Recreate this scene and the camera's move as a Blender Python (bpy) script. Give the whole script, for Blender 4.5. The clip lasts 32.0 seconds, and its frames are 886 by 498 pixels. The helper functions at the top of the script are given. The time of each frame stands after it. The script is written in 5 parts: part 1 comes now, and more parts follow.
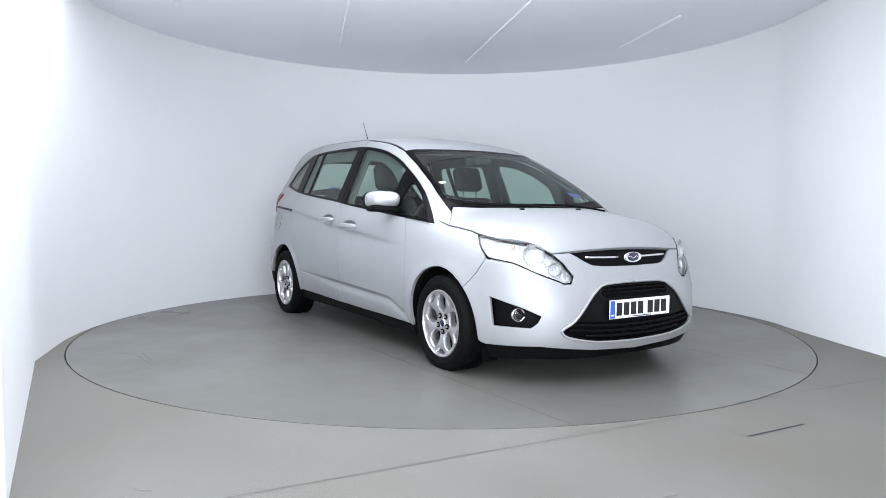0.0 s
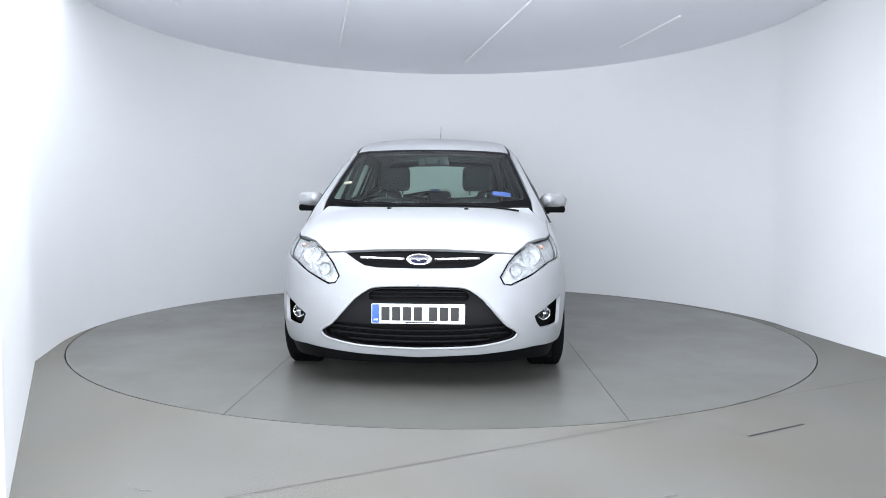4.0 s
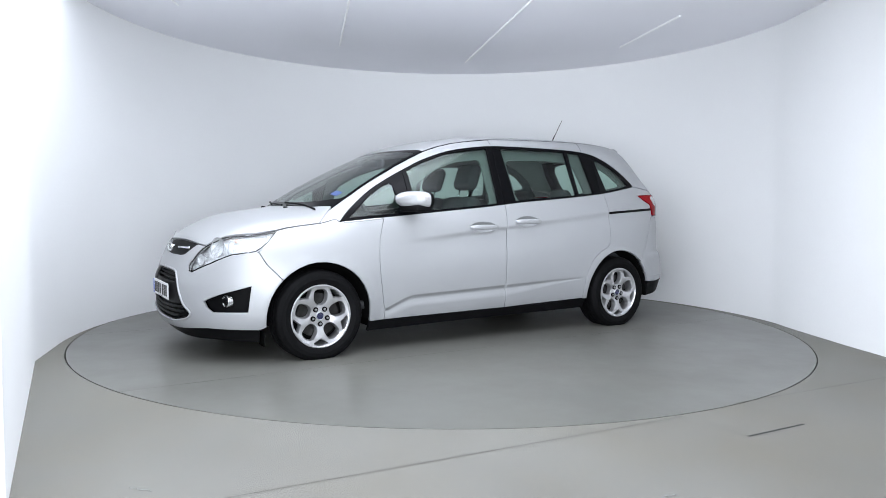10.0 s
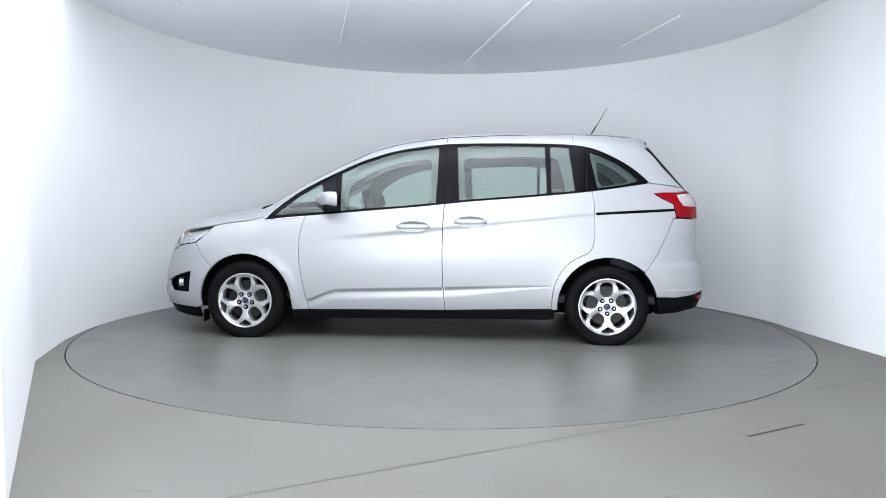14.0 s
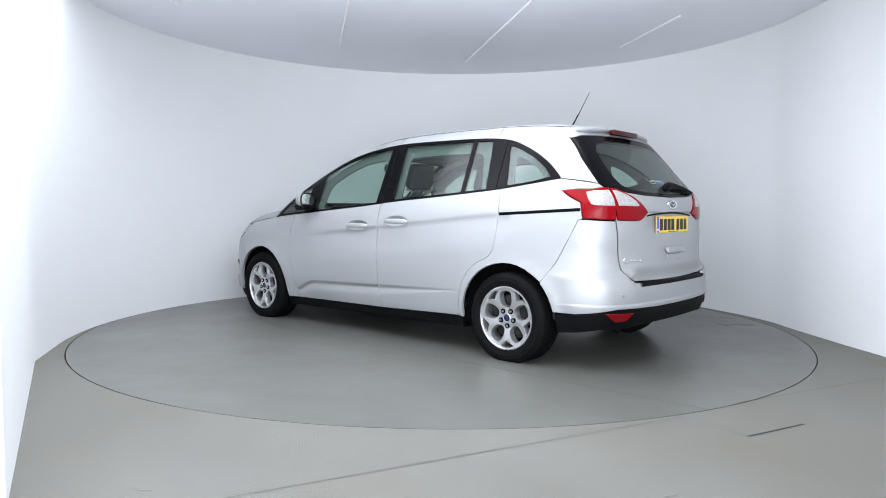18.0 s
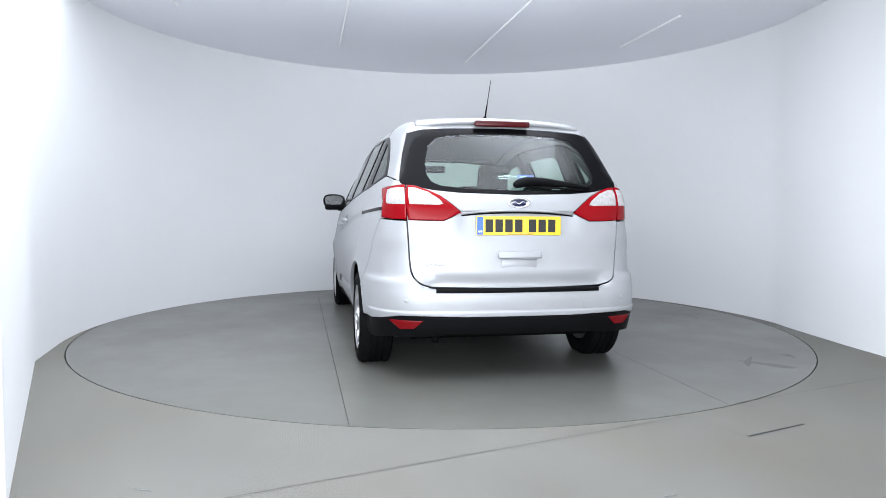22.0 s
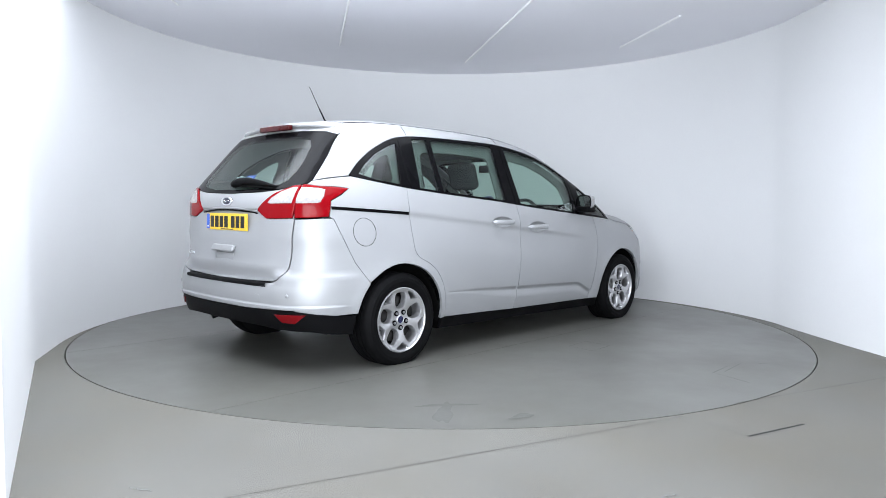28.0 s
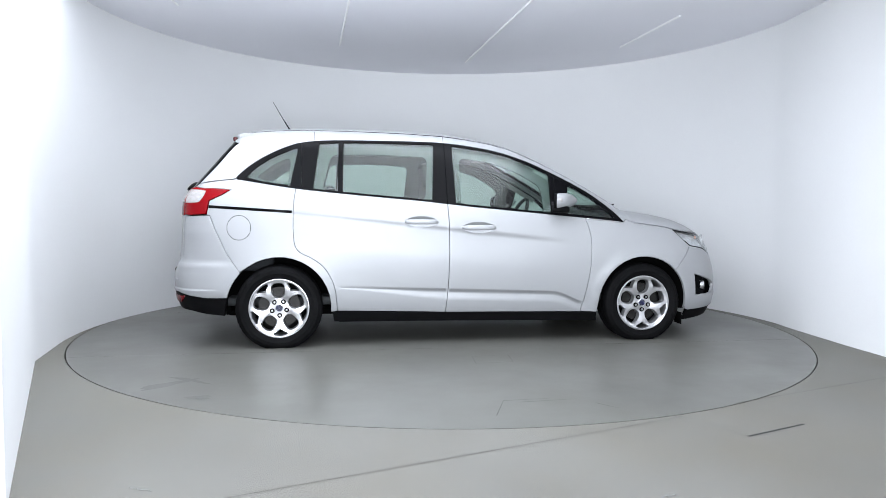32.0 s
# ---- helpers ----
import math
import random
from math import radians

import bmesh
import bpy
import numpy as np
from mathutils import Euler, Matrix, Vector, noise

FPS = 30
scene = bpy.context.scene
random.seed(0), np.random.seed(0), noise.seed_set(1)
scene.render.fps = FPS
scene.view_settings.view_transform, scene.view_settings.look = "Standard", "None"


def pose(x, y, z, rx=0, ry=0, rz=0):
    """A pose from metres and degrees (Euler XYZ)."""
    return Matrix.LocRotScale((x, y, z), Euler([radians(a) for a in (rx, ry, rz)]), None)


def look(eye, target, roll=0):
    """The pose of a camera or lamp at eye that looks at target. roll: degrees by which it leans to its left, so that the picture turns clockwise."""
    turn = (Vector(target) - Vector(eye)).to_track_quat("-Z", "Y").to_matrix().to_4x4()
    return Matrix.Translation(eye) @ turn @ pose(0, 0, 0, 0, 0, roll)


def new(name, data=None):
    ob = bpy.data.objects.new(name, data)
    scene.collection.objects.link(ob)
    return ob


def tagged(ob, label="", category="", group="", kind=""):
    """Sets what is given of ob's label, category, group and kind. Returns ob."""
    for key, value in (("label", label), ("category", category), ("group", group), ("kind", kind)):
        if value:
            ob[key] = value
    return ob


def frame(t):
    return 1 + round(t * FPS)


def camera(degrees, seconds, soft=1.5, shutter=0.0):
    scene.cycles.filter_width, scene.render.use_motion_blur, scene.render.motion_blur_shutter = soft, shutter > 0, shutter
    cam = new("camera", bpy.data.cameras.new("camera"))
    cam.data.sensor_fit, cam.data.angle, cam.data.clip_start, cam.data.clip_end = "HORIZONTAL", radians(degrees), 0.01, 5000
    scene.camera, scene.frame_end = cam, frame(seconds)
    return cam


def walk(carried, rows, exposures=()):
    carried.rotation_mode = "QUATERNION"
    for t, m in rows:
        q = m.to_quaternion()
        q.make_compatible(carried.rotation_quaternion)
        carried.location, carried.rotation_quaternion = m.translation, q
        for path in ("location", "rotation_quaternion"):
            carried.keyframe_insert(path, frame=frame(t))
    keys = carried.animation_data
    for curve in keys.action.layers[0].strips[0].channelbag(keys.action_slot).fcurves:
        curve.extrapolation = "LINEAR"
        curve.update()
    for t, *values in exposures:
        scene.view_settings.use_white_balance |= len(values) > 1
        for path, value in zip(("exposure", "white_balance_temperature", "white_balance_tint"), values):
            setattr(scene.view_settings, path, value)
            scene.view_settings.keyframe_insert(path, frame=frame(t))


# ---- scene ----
cam = camera(63.86, 32.0, soft=0.8)
walk(cam, [(0, look((0, -6.2287, 1.0386), (0.0034, -5.2305, 0.97822), 0.43)),
           (32, look((0, -6.2287, 1.0386), (0.0034, -5.2305, 0.97822), 0.43))])
scene.view_settings.exposure = 0.0

# ---- light ----
world = bpy.data.worlds.new("studio_world")
scene.world = world
world.use_nodes = True
world.node_tree.nodes["Background"].inputs[0].default_value = (0.9, 0.95, 1.0, 1)
world.node_tree.nodes["Background"].inputs[1].default_value = 0.05


def area(name, eye, target, sx, sy, watts, colour=(1, 1, 1)):
    lamp = bpy.data.lights.new(name, "AREA")
    lamp.shape, lamp.size, lamp.size_y, lamp.energy, lamp.color = "RECTANGLE", sx, sy, watts, colour
    ob = new(name, lamp)
    ob.matrix_world = look(eye, target)
    return ob


COOL = (0.855, 0.913, 1.0)
area("ceiling_panel", (-1.2, -2.55, 2.680), (-1.2, -2.55, 0), 5.0, 3.5, 225, COOL)
# unseen fill added behind the camera for even frontal light
area("front_fill", (0.1, -7.95, 1.40), (0.0, 2.6, 1.50), 7.6, 2.4, 125, COOL).data.spread = radians(130)
# unseen lamp added to bounce more light off the ceiling
area("upward_fill", (-0.7, -6.4, 0.9), (-0.6, -2.6, 2.69), 4.6, 1.2, 200, COOL)
# added fill hung just out of view, lifts the brightness of the ceiling
area("ceiling_fill", (-0.6, -1.75, 2.46), (-0.6, -1.45, 2.80), 4.2, 0.25, 38, COOL).data.spread = radians(120)


# ---- materials ----
def material(name, colour, rough=0.5, metal=0.0, coat=0.0, spec=0.5, grain=0.0, scale=40.0, bump=0.0, stain=0.0, stain_scale=2.0):
    mat = bpy.data.materials.new(name)
    mat.use_nodes = True
    nt = mat.node_tree
    b = nt.nodes["Principled BSDF"]
    b.inputs["Base Color"].default_value = (*colour, 1)
    b.inputs["Roughness"].default_value = rough
    b.inputs["Metallic"].default_value = metal
    b.inputs["Coat Weight"].default_value = coat
    b.inputs["Coat Roughness"].default_value = 0.12
    b.inputs["Specular IOR Level"].default_value = spec
    co = nt.nodes.new("ShaderNodeTexCoord")
    if grain or stain:
        fine = nt.nodes.new("ShaderNodeTexNoise")
        fine.inputs["Scale"].default_value = scale
        fine.inputs["Detail"].default_value = 3
        wide = nt.nodes.new("ShaderNodeTexNoise")
        wide.inputs["Scale"].default_value = stain_scale
        wide.inputs["Detail"].default_value = 4
        nt.links.new(co.outputs["Object"], fine.inputs["Vector"])
        nt.links.new(co.outputs["Object"], wide.inputs["Vector"])
        m1 = nt.nodes.new("ShaderNodeMapRange")
        m1.inputs[1].default_value, m1.inputs[2].default_value = 0.3, 0.7
        m1.inputs[3].default_value, m1.inputs[4].default_value = 1 - grain, 1 + grain
        m2 = nt.nodes.new("ShaderNodeMapRange")
        m2.inputs[1].default_value, m2.inputs[2].default_value = 0.3, 0.7
        m2.inputs[3].default_value, m2.inputs[4].default_value = 1 - stain, 1 + stain
        nt.links.new(fine.outputs["Fac"], m1.inputs[0])
        nt.links.new(wide.outputs["Fac"], m2.inputs[0])
        mul = nt.nodes.new("ShaderNodeMath")
        mul.operation = "MULTIPLY"
        nt.links.new(m1.outputs[0], mul.inputs[0])
        nt.links.new(m2.outputs[0], mul.inputs[1])
        mix = nt.nodes.new("ShaderNodeVectorMath")
        mix.operation = "SCALE"
        mix.inputs[0].default_value = colour
        nt.links.new(mul.outputs[0], mix.inputs["Scale"])
        nt.links.new(mix.outputs[0], b.inputs["Base Color"])
        if bump:
            bp = nt.nodes.new("ShaderNodeBump")
            bp.inputs["Strength"].default_value = bump
            bp.inputs["Distance"].default_value = 0.002
            nt.links.new(fine.outputs["Fac"], bp.inputs["Height"])
            nt.links.new(bp.outputs[0], b.inputs["Normal"])
    return mat


def pane(name, tint, gloss=1.0):
    """Thin glass: what lies behind is tinted, and the sheet mirrors more at a slant."""
    mat = bpy.data.materials.new(name)
    mat.use_nodes = True
    nt = mat.node_tree
    nt.nodes.remove(nt.nodes["Principled BSDF"])
    clear = nt.nodes.new("ShaderNodeBsdfTransparent")
    clear.inputs[0].default_value = (*tint, 1)
    shine = nt.nodes.new("ShaderNodeBsdfGlossy")
    shine.inputs["Roughness"].default_value = 0.12
    shine.inputs[0].default_value = (gloss, gloss, gloss, 1)
    face = nt.nodes.new("ShaderNodeLayerWeight")
    power = nt.nodes.new("ShaderNodeMath")
    power.operation = "POWER"
    power.inputs[1].default_value = 5.0
    nt.links.new(face.outputs["Facing"], power.inputs[0])
    fres = nt.nodes.new("ShaderNodeMapRange")
    fres.inputs[3].default_value, fres.inputs[4].default_value = 0.042, 0.9
    nt.links.new(power.outputs[0], fres.inputs[0])
    mix = nt.nodes.new("ShaderNodeMixShader")
    nt.links.new(fres.outputs[0], mix.inputs[0])
    nt.links.new(clear.outputs[0], mix.inputs[1])
    nt.links.new(shine.outputs[0], mix.inputs[2])
    nt.links.new(mix.outputs[0], nt.nodes["Material Output"].inputs[0])
    return mat


PAINT = material("silver_paint", (0.338, 0.344, 0.352), 0.45, 0.34, 0.15, 0.5, 0.05, 900, 0.0, 0.015, 3)
PAINT.node_tree.nodes["Principled BSDF"].inputs["Coat Roughness"].default_value = 0.25
BLACK = material("black_plastic", (0.0035, 0.0035, 0.004), 0.5, 0, 0, 0.06, 0.15, 300, 0.1)
GLOSSY = material("gloss_black_trim", (0.0028, 0.0028, 0.0034), 0.14, 0, 0.0, 0.06)
SATIN = material("satin_black_plastic", (0.0045, 0.0045, 0.005), 0.40, 0, 0, 0.07, 0.1, 400, 0.05)
GLASS = pane("tinted_glass", (0.70, 0.835, 0.775))
CLEAR = pane("clear_lens", (0.93, 0.95, 0.96))
RUBBER = material("tyre_rubber", (0.0042, 0.0042, 0.0046), 0.65, 0, 0, 0.06, 0.2, 200, 0.2, 0.15, 12)
ALLOY = material("silver_alloy", (0.52, 0.52, 0.53), 0.28, 0.85, 0.4, 0.5, 0.03, 300)
CHROME = material("chrome", (0.80, 0.80, 0.81), 0.08, 1.0)
STEEL = material("brake_steel", (0.028, 0.027, 0.026), 0.45, 0.9, 0, 0.5, 0.2, 60)
RED = material("red_lens", (0.21, 0.001, 0.004), 0.12, 0, 0.0, 0.12)
REDDARK = material("dark_red_lens", (0.13, 0.001, 0.003), 0.15, 0, 0, 0.3)
WHITELENS = material("frosted_white_lens", (0.35, 0.335, 0.33), 0.2, 0, 0.3, 0.5, 0.16, 55, 0.3)
AMBER = material("amber_lens", (0.62, 0.34, 0.24), 0.25, 0, 0.5)
BLUE = material("dark_blue_enamel", (0.007, 0.010, 0.045), 0.15, 0, 0.6)
PLATEWHITE = material("white_plate", (0.80, 0.81, 0.80), 0.3, 0, 0.3)
PLATEYELLOW = material("yellow_plate", (0.78, 0.52, 0.02), 0.3, 0, 0.3)
PLATEBLUE = material("blue_plate_band", (0.02, 0.10, 0.55), 0.3, 0, 0.3)
INK = material("black_ink", (0.006, 0.006, 0.006), 0.5)
CABIN = material("dark_cabin_plastic", (0.030, 0.032, 0.033), 0.7, 0, 0, 0.3, 0.12, 120)
LINING = material("grey_roof_lining", (0.24, 0.25, 0.245), 0.9, 0, 0, 0.2, 0.06, 200)
TRIMGREY = material("grey_pillar_trim", (0.085, 0.092, 0.09), 0.8, 0, 0, 0.2, 0.06, 200)
CLOTH = material("charcoal_seat_cloth", (0.035, 0.037, 0.040), 0.95, 0, 0, 0.2, 0.25, 350, 0.3)
UNDER = material("dark_underbody", (0.005, 0.005, 0.005), 1.0, 0, 0, 0.0)
WALLMAT = material("white_painted_wall", (0.76, 0.765, 0.765), 0.6, 0, 0, 0.35, 0.006, 60, 0.04, 0.012, 1.2)
CEILMAT = material("white_stretched_ceiling", (0.86, 0.86, 0.91), 0.55, 0, 0, 0.3, 0.005, 80, 0, 0.01, 1.0)


def concrete(name, base, warm, rough, spec, speck, speck_scale, bump, blotch):
    """Painted concrete: fine speckle, soft grime in two tones, uneven gloss."""
    mat = material(name, base, rough, 0, 0, spec, speck, speck_scale, bump, blotch, 1.3)
    nt = mat.node_tree
    b = nt.nodes["Principled BSDF"]
    plain = b.inputs["Base Color"].links[0].from_socket
    co = nt.nodes.new("ShaderNodeTexCoord")
    grime = nt.nodes.new("ShaderNodeTexNoise")
    grime.inputs["Scale"].default_value, grime.inputs["Detail"].default_value, grime.inputs["Roughness"].default_value = 0.8, 6, 0.62
    nt.links.new(co.outputs["Object"], grime.inputs["Vector"])
    span = nt.nodes.new("ShaderNodeMapRange")
    span.inputs[1].default_value, span.inputs[2].default_value, span.inputs[4].default_value = 0.42, 0.68, 0.75
    nt.links.new(grime.outputs["Fac"], span.inputs[0])
    tint = nt.nodes.new("ShaderNodeMix")
    tint.data_type, tint.blend_type = "RGBA", "MULTIPLY"
    tint.inputs["B"].default_value = (*warm, 1)
    nt.links.new(span.outputs[0], tint.inputs["Factor"])
    nt.links.new(plain, tint.inputs["A"])
    nt.links.new(tint.outputs["Result"], b.inputs["Base Color"])
    dull = nt.nodes.new("ShaderNodeMapRange")
    dull.inputs[1].default_value, dull.inputs[2].default_value = 0.3, 0.7
    dull.inputs[3].default_value, dull.inputs[4].default_value = rough - 0.05, rough + 0.10
    nt.links.new(grime.outputs["Fac"], dull.inputs[0])
    nt.links.new(dull.outputs[0], b.inputs["Roughness"])
    return mat


FLOORMAT = concrete("speckled_grey_floor", (0.153, 0.149, 0.133), (0.93, 0.89, 0.80), 0.58, 0.3, 0.85, 190, 0.0, 0.07)
DISCMAT = concrete("grey_turntable_paint", (0.117, 0.116, 0.104), (0.93, 0.92, 0.88), 0.335, 0.8, 0.05, 150, 0.0, 0.07)
DARKGAP = material("dark_joint", (0.03, 0.03, 0.028), 0.9)


# ---- mesh helpers ----
def mesh_part(name, verts, faces, mat, parent=None, label="", smooth=True, normals=None, mats=None):
    me = bpy.data.meshes.new(name)
    me.from_pydata([tuple(v) for v in verts], [], [tuple(int(i) for i in f) for f in faces])
    me.materials.append(mat)
    if smooth:
        me.shade_smooth()
    if normals is not None:
        me.normals_split_custom_set([tuple(n) for n in normals])
    me.update()
    ob = new(name, me)
    if parent:
        ob.parent = parent
    if label:
        tagged(ob, label)
    return ob


def part(name, bm, mat, parent=None, label="", smooth=True):
    me = bpy.data.meshes.new(name)
    bm.normal_update()
    bm.to_mesh(me)
    bm.free()
    me.materials.append(mat)
    if smooth:
        me.shade_smooth()
    ob = new(name, me)
    if parent:
        ob.parent = parent
    if label:
        tagged(ob, label)
    return ob


def box(bm, lo, hi, bevel=0.0, seg=2, m=None):
    r = bmesh.ops.create_cube(bm, size=1)
    vs = r["verts"]
    for v in vs:
        v.co = Vector([lo[i] + (v.co[i] + 0.5) * (hi[i] - lo[i]) for i in range(3)])
    if bevel:
        es = list({e for v in vs for e in v.link_edges})
        r = bmesh.ops.bevel(bm, geom=es, offset=bevel, segments=seg, affect="EDGES", profile=0.5)
        vs = list({v for f in r["faces"] for v in f.verts} | {v for v in vs if v.is_valid})
    if m is not None:
        bmesh.ops.transform(bm, matrix=m, verts=vs)
    return vs


def revolve(profile, n=64, axis="y", centre=(0, 0, 0), closed=False):
    """Verts and faces of a profile [(radius, along)] turned round an axis."""
    vs, fs = [], []
    k = len(profile)
    for i in range(n):
        a = 2 * math.pi * i / n
        c, s = math.cos(a), math.sin(a)
        for r, h in profile:
            p = {"y": (r * c, h, r * s), "z": (r * c, r * s, h), "x": (h, r * c, r * s)}[axis]
            vs.append([p[j] + centre[j] for j in range(3)])
    for i in range(n):
        j = (i + 1) % n
        for q in range(k if closed else k - 1):
            p = (q + 1) % k
            f = (i * k + q, i * k + p, j * k + p, j * k + q)
            fs.append(f if axis != "y" else f[::-1])
    return vs, fs


def tube(points, radius, n=8):
    """A round bar along points."""
    pts = [Vector(p) for p in points]
    vs, fs = [], []
    rad = radius if isinstance(radius, (list, tuple)) else [radius] * len(pts)
    for i, p in enumerate(pts):
        d = (pts[min(i + 1, len(pts) - 1)] - pts[max(i - 1, 0)]).normalized()
        u = d.cross(Vector((0, 0, 1)) if abs(d.z) < 0.9 else Vector((1, 0, 0))).normalized()
        w = d.cross(u)
        for k in range(n):
            a = 2 * math.pi * k / n
            vs.append(p + rad[i] * (math.cos(a) * u + math.sin(a) * w))
    for i in range(len(pts) - 1):
        for k in range(n):
            fs.append((i * n + k, i * n + (k + 1) % n, (i + 1) * n + (k + 1) % n, (i + 1) * n + k))
    fs.append(tuple(range(n))[::-1])
    fs.append(tuple((len(pts) - 1) * n + k for k in range(n)))
    return vs, fs


def merged(items):
    vs, fs = [], []
    for v, f in items:
        o = len(vs)
        vs += [tuple(p) for p in v]
        fs += [tuple(i + o for i in q) for q in f]
    return vs, fs


def ring_curve(pts, step, closed=True):
    """A polyline resampled at even steps, its corners kept."""
    out = []
    n = len(pts)
    for i in range(n if closed else n - 1):
        a, b = np.array(pts[i], float), np.array(pts[(i + 1) % n], float)
        k = max(1, int(np.linalg.norm(b - a) / step))
        out += [a + (b - a) * j / k for j in range(k)]
    if not closed:
        out.append(np.array(pts[-1], float))
    return np.array(out)


def curve(pts, n=8):
    """A smooth curve through open points."""
    p = np.array(pts, float)
    q = np.vstack([2 * p[0] - p[1], p, 2 * p[-1] - p[-2]])
    out = []
    for i in range(1, len(q) - 2):
        d = max(np.linalg.norm(q[i + 1] - q[i]), 1e-9)
        m0 = (q[i + 1] - q[i - 1]) / (np.linalg.norm(q[i + 1] - q[i]) + np.linalg.norm(q[i] - q[i - 1])) * d
        m1 = (q[i + 2] - q[i]) / (np.linalg.norm(q[i + 2] - q[i + 1]) + np.linalg.norm(q[i + 1] - q[i])) * d
        for j in range(n):
            s = j / n
            out.append((2 * s**3 - 3 * s**2 + 1) * q[i] + (s**3 - 2 * s**2 + s) * m0 + (-2 * s**3 + 3 * s**2) * q[i + 1] + (s**3 - s**2) * m1)
    out.append(p[-1])
    return [tuple(v) for v in out]


def inside(poly, pts):
    x, y = pts[:, 0], pts[:, 1]
    r = np.zeros(len(pts), bool)
    n = len(poly)
    for i in range(n):
        (ax, ay), (bx, by) = poly[i], poly[(i + 1) % n]
        hit = ((ay > y) != (by > y)) & (x < (bx - ax) * (y - ay) / ((by - ay) if by != ay else 1e-12) + ax)
        r ^= hit
    return r


def shrink(poly, d):
    """A closed outline moved inwards by d."""
    p = np.array(poly, float)
    area2 = np.sum(p[:, 0] * np.roll(p[:, 1], -1) - np.roll(p[:, 0], -1) * p[:, 1])
    s = 1 if area2 > 0 else -1
    e = np.roll(p, -1, 0) - p
    n = np.stack([-e[:, 1], e[:, 0]], 1) * s
    n /= np.maximum(np.linalg.norm(n, axis=1, keepdims=True), 1e-9)
    m = n + np.roll(n, 1, 0)
    m /= np.maximum((m * n).sum(1, keepdims=True), 0.4)
    return p + m * d


# ---- the car's skin: smooth sheets for sides, top, nose and tail, blended ----
def spline_set(k):
    n = len(k)
    a, b = np.zeros((n, n)), np.zeros((n, n))
    a[0, 0] = a[-1, -1] = 1
    for i in range(1, n - 1):
        h0, h1 = k[i] - k[i - 1], k[i + 1] - k[i]
        a[i, i - 1:i + 2] = h0 / 6, (h0 + h1) / 3, h1 / 6
        b[i, i - 1:i + 2] = 1 / h0, -1 / h0 - 1 / h1, 1 / h1
    return np.linalg.solve(a, b)


def basis(k, s, x):
    x = np.clip(x, k[0], k[-1])
    i = np.clip(np.searchsorted(k, x) - 1, 0, len(k) - 2)
    h = k[i + 1] - k[i]
    a = (k[i + 1] - x) / h
    b = 1 - a
    out = ((a**3 - a) * h * h / 6)[:, None] * s[i] + ((b**3 - b) * h * h / 6)[:, None] * s[i + 1]
    r = np.arange(len(x))
    out[r, i] += a
    out[r, i + 1] += b
    return out


def monotone(k, v):
    k, v = np.array(k, float), np.array(v, float)
    d = np.diff(v) / np.diff(k)
    m = np.zeros(len(k))
    m[0], m[-1] = d[0], d[-1]
    for i in range(1, len(k) - 1):
        if d[i - 1] * d[i] > 0:
            w1, w2 = 2 * (k[i + 1] - k[i]) + k[i] - k[i - 1], k[i + 1] - k[i] + 2 * (k[i] - k[i - 1])
            m[i] = (w1 + w2) / (w1 / d[i - 1] + w2 / d[i])

    def at(x):
        x = np.clip(x, k[0], k[-1])
        i = np.clip(np.searchsorted(k, x) - 1, 0, len(k) - 2)
        h = k[i + 1] - k[i]
        s = (x - k[i]) / h
        return (2 * s**3 - 3 * s**2 + 1) * v[i] + (s**3 - 2 * s**2 + s) * h * m[i] + (-2 * s**3 + 3 * s**2) * v[i + 1] + (s**3 - s**2) * h * m[i + 1]
    return at


XK = np.array([-2.25, -2.0, -1.7, -1.35, -1.0, -0.5, 0.3, 0.9, 1.3, 1.67, 2.0, 2.3])
ZK = np.array([0.15, 0.25, 0.4, 0.6, 0.8, 0.95, 1.05, 1.25, 1.5, 1.65])
HALF = np.array([
    [0.74, 0.78, 0.82, 0.83, 0.82, 0.81, 0.81, 0.82, 0.83, 0.82, 0.80, 0.78],
    [0.765, 0.81, 0.857, 0.87, 0.86, 0.85, 0.85, 0.855, 0.87, 0.86, 0.835, 0.80],
    [0.768, 0.822, 0.878, 0.90, 0.89, 0.88, 0.88, 0.885, 0.90, 0.885, 0.85, 0.80],
    [0.768, 0.818, 0.873, 0.90, 0.90, 0.90, 0.90, 0.90, 0.905, 0.885, 0.84, 0.78],
    [0.77, 0.81, 0.85, 0.88, 0.895, 0.90, 0.90, 0.895, 0.88, 0.84, 0.79, 0.74],
    [0.75, 0.785, 0.825, 0.855, 0.875, 0.885, 0.885, 0.87, 0.835, 0.775, 0.725, 0.68],
    [0.73, 0.765, 0.80, 0.83, 0.85, 0.857, 0.85, 0.83, 0.79, 0.735, 0.69, 0.64],
    [0.64, 0.68, 0.72, 0.755, 0.77, 0.775, 0.765, 0.74, 0.70, 0.65, 0.61, 0.57],
    [0.54, 0.58, 0.62, 0.65, 0.665, 0.67, 0.66, 0.63, 0.59, 0.55, 0.51, 0.47],
    [0.47, 0.51, 0.555, 0.59, 0.605, 0.61, 0.60, 0.57, 0.53, 0.49, 0.45, 0.41]])
SX, SZ = spline_set(XK), spline_set(ZK)
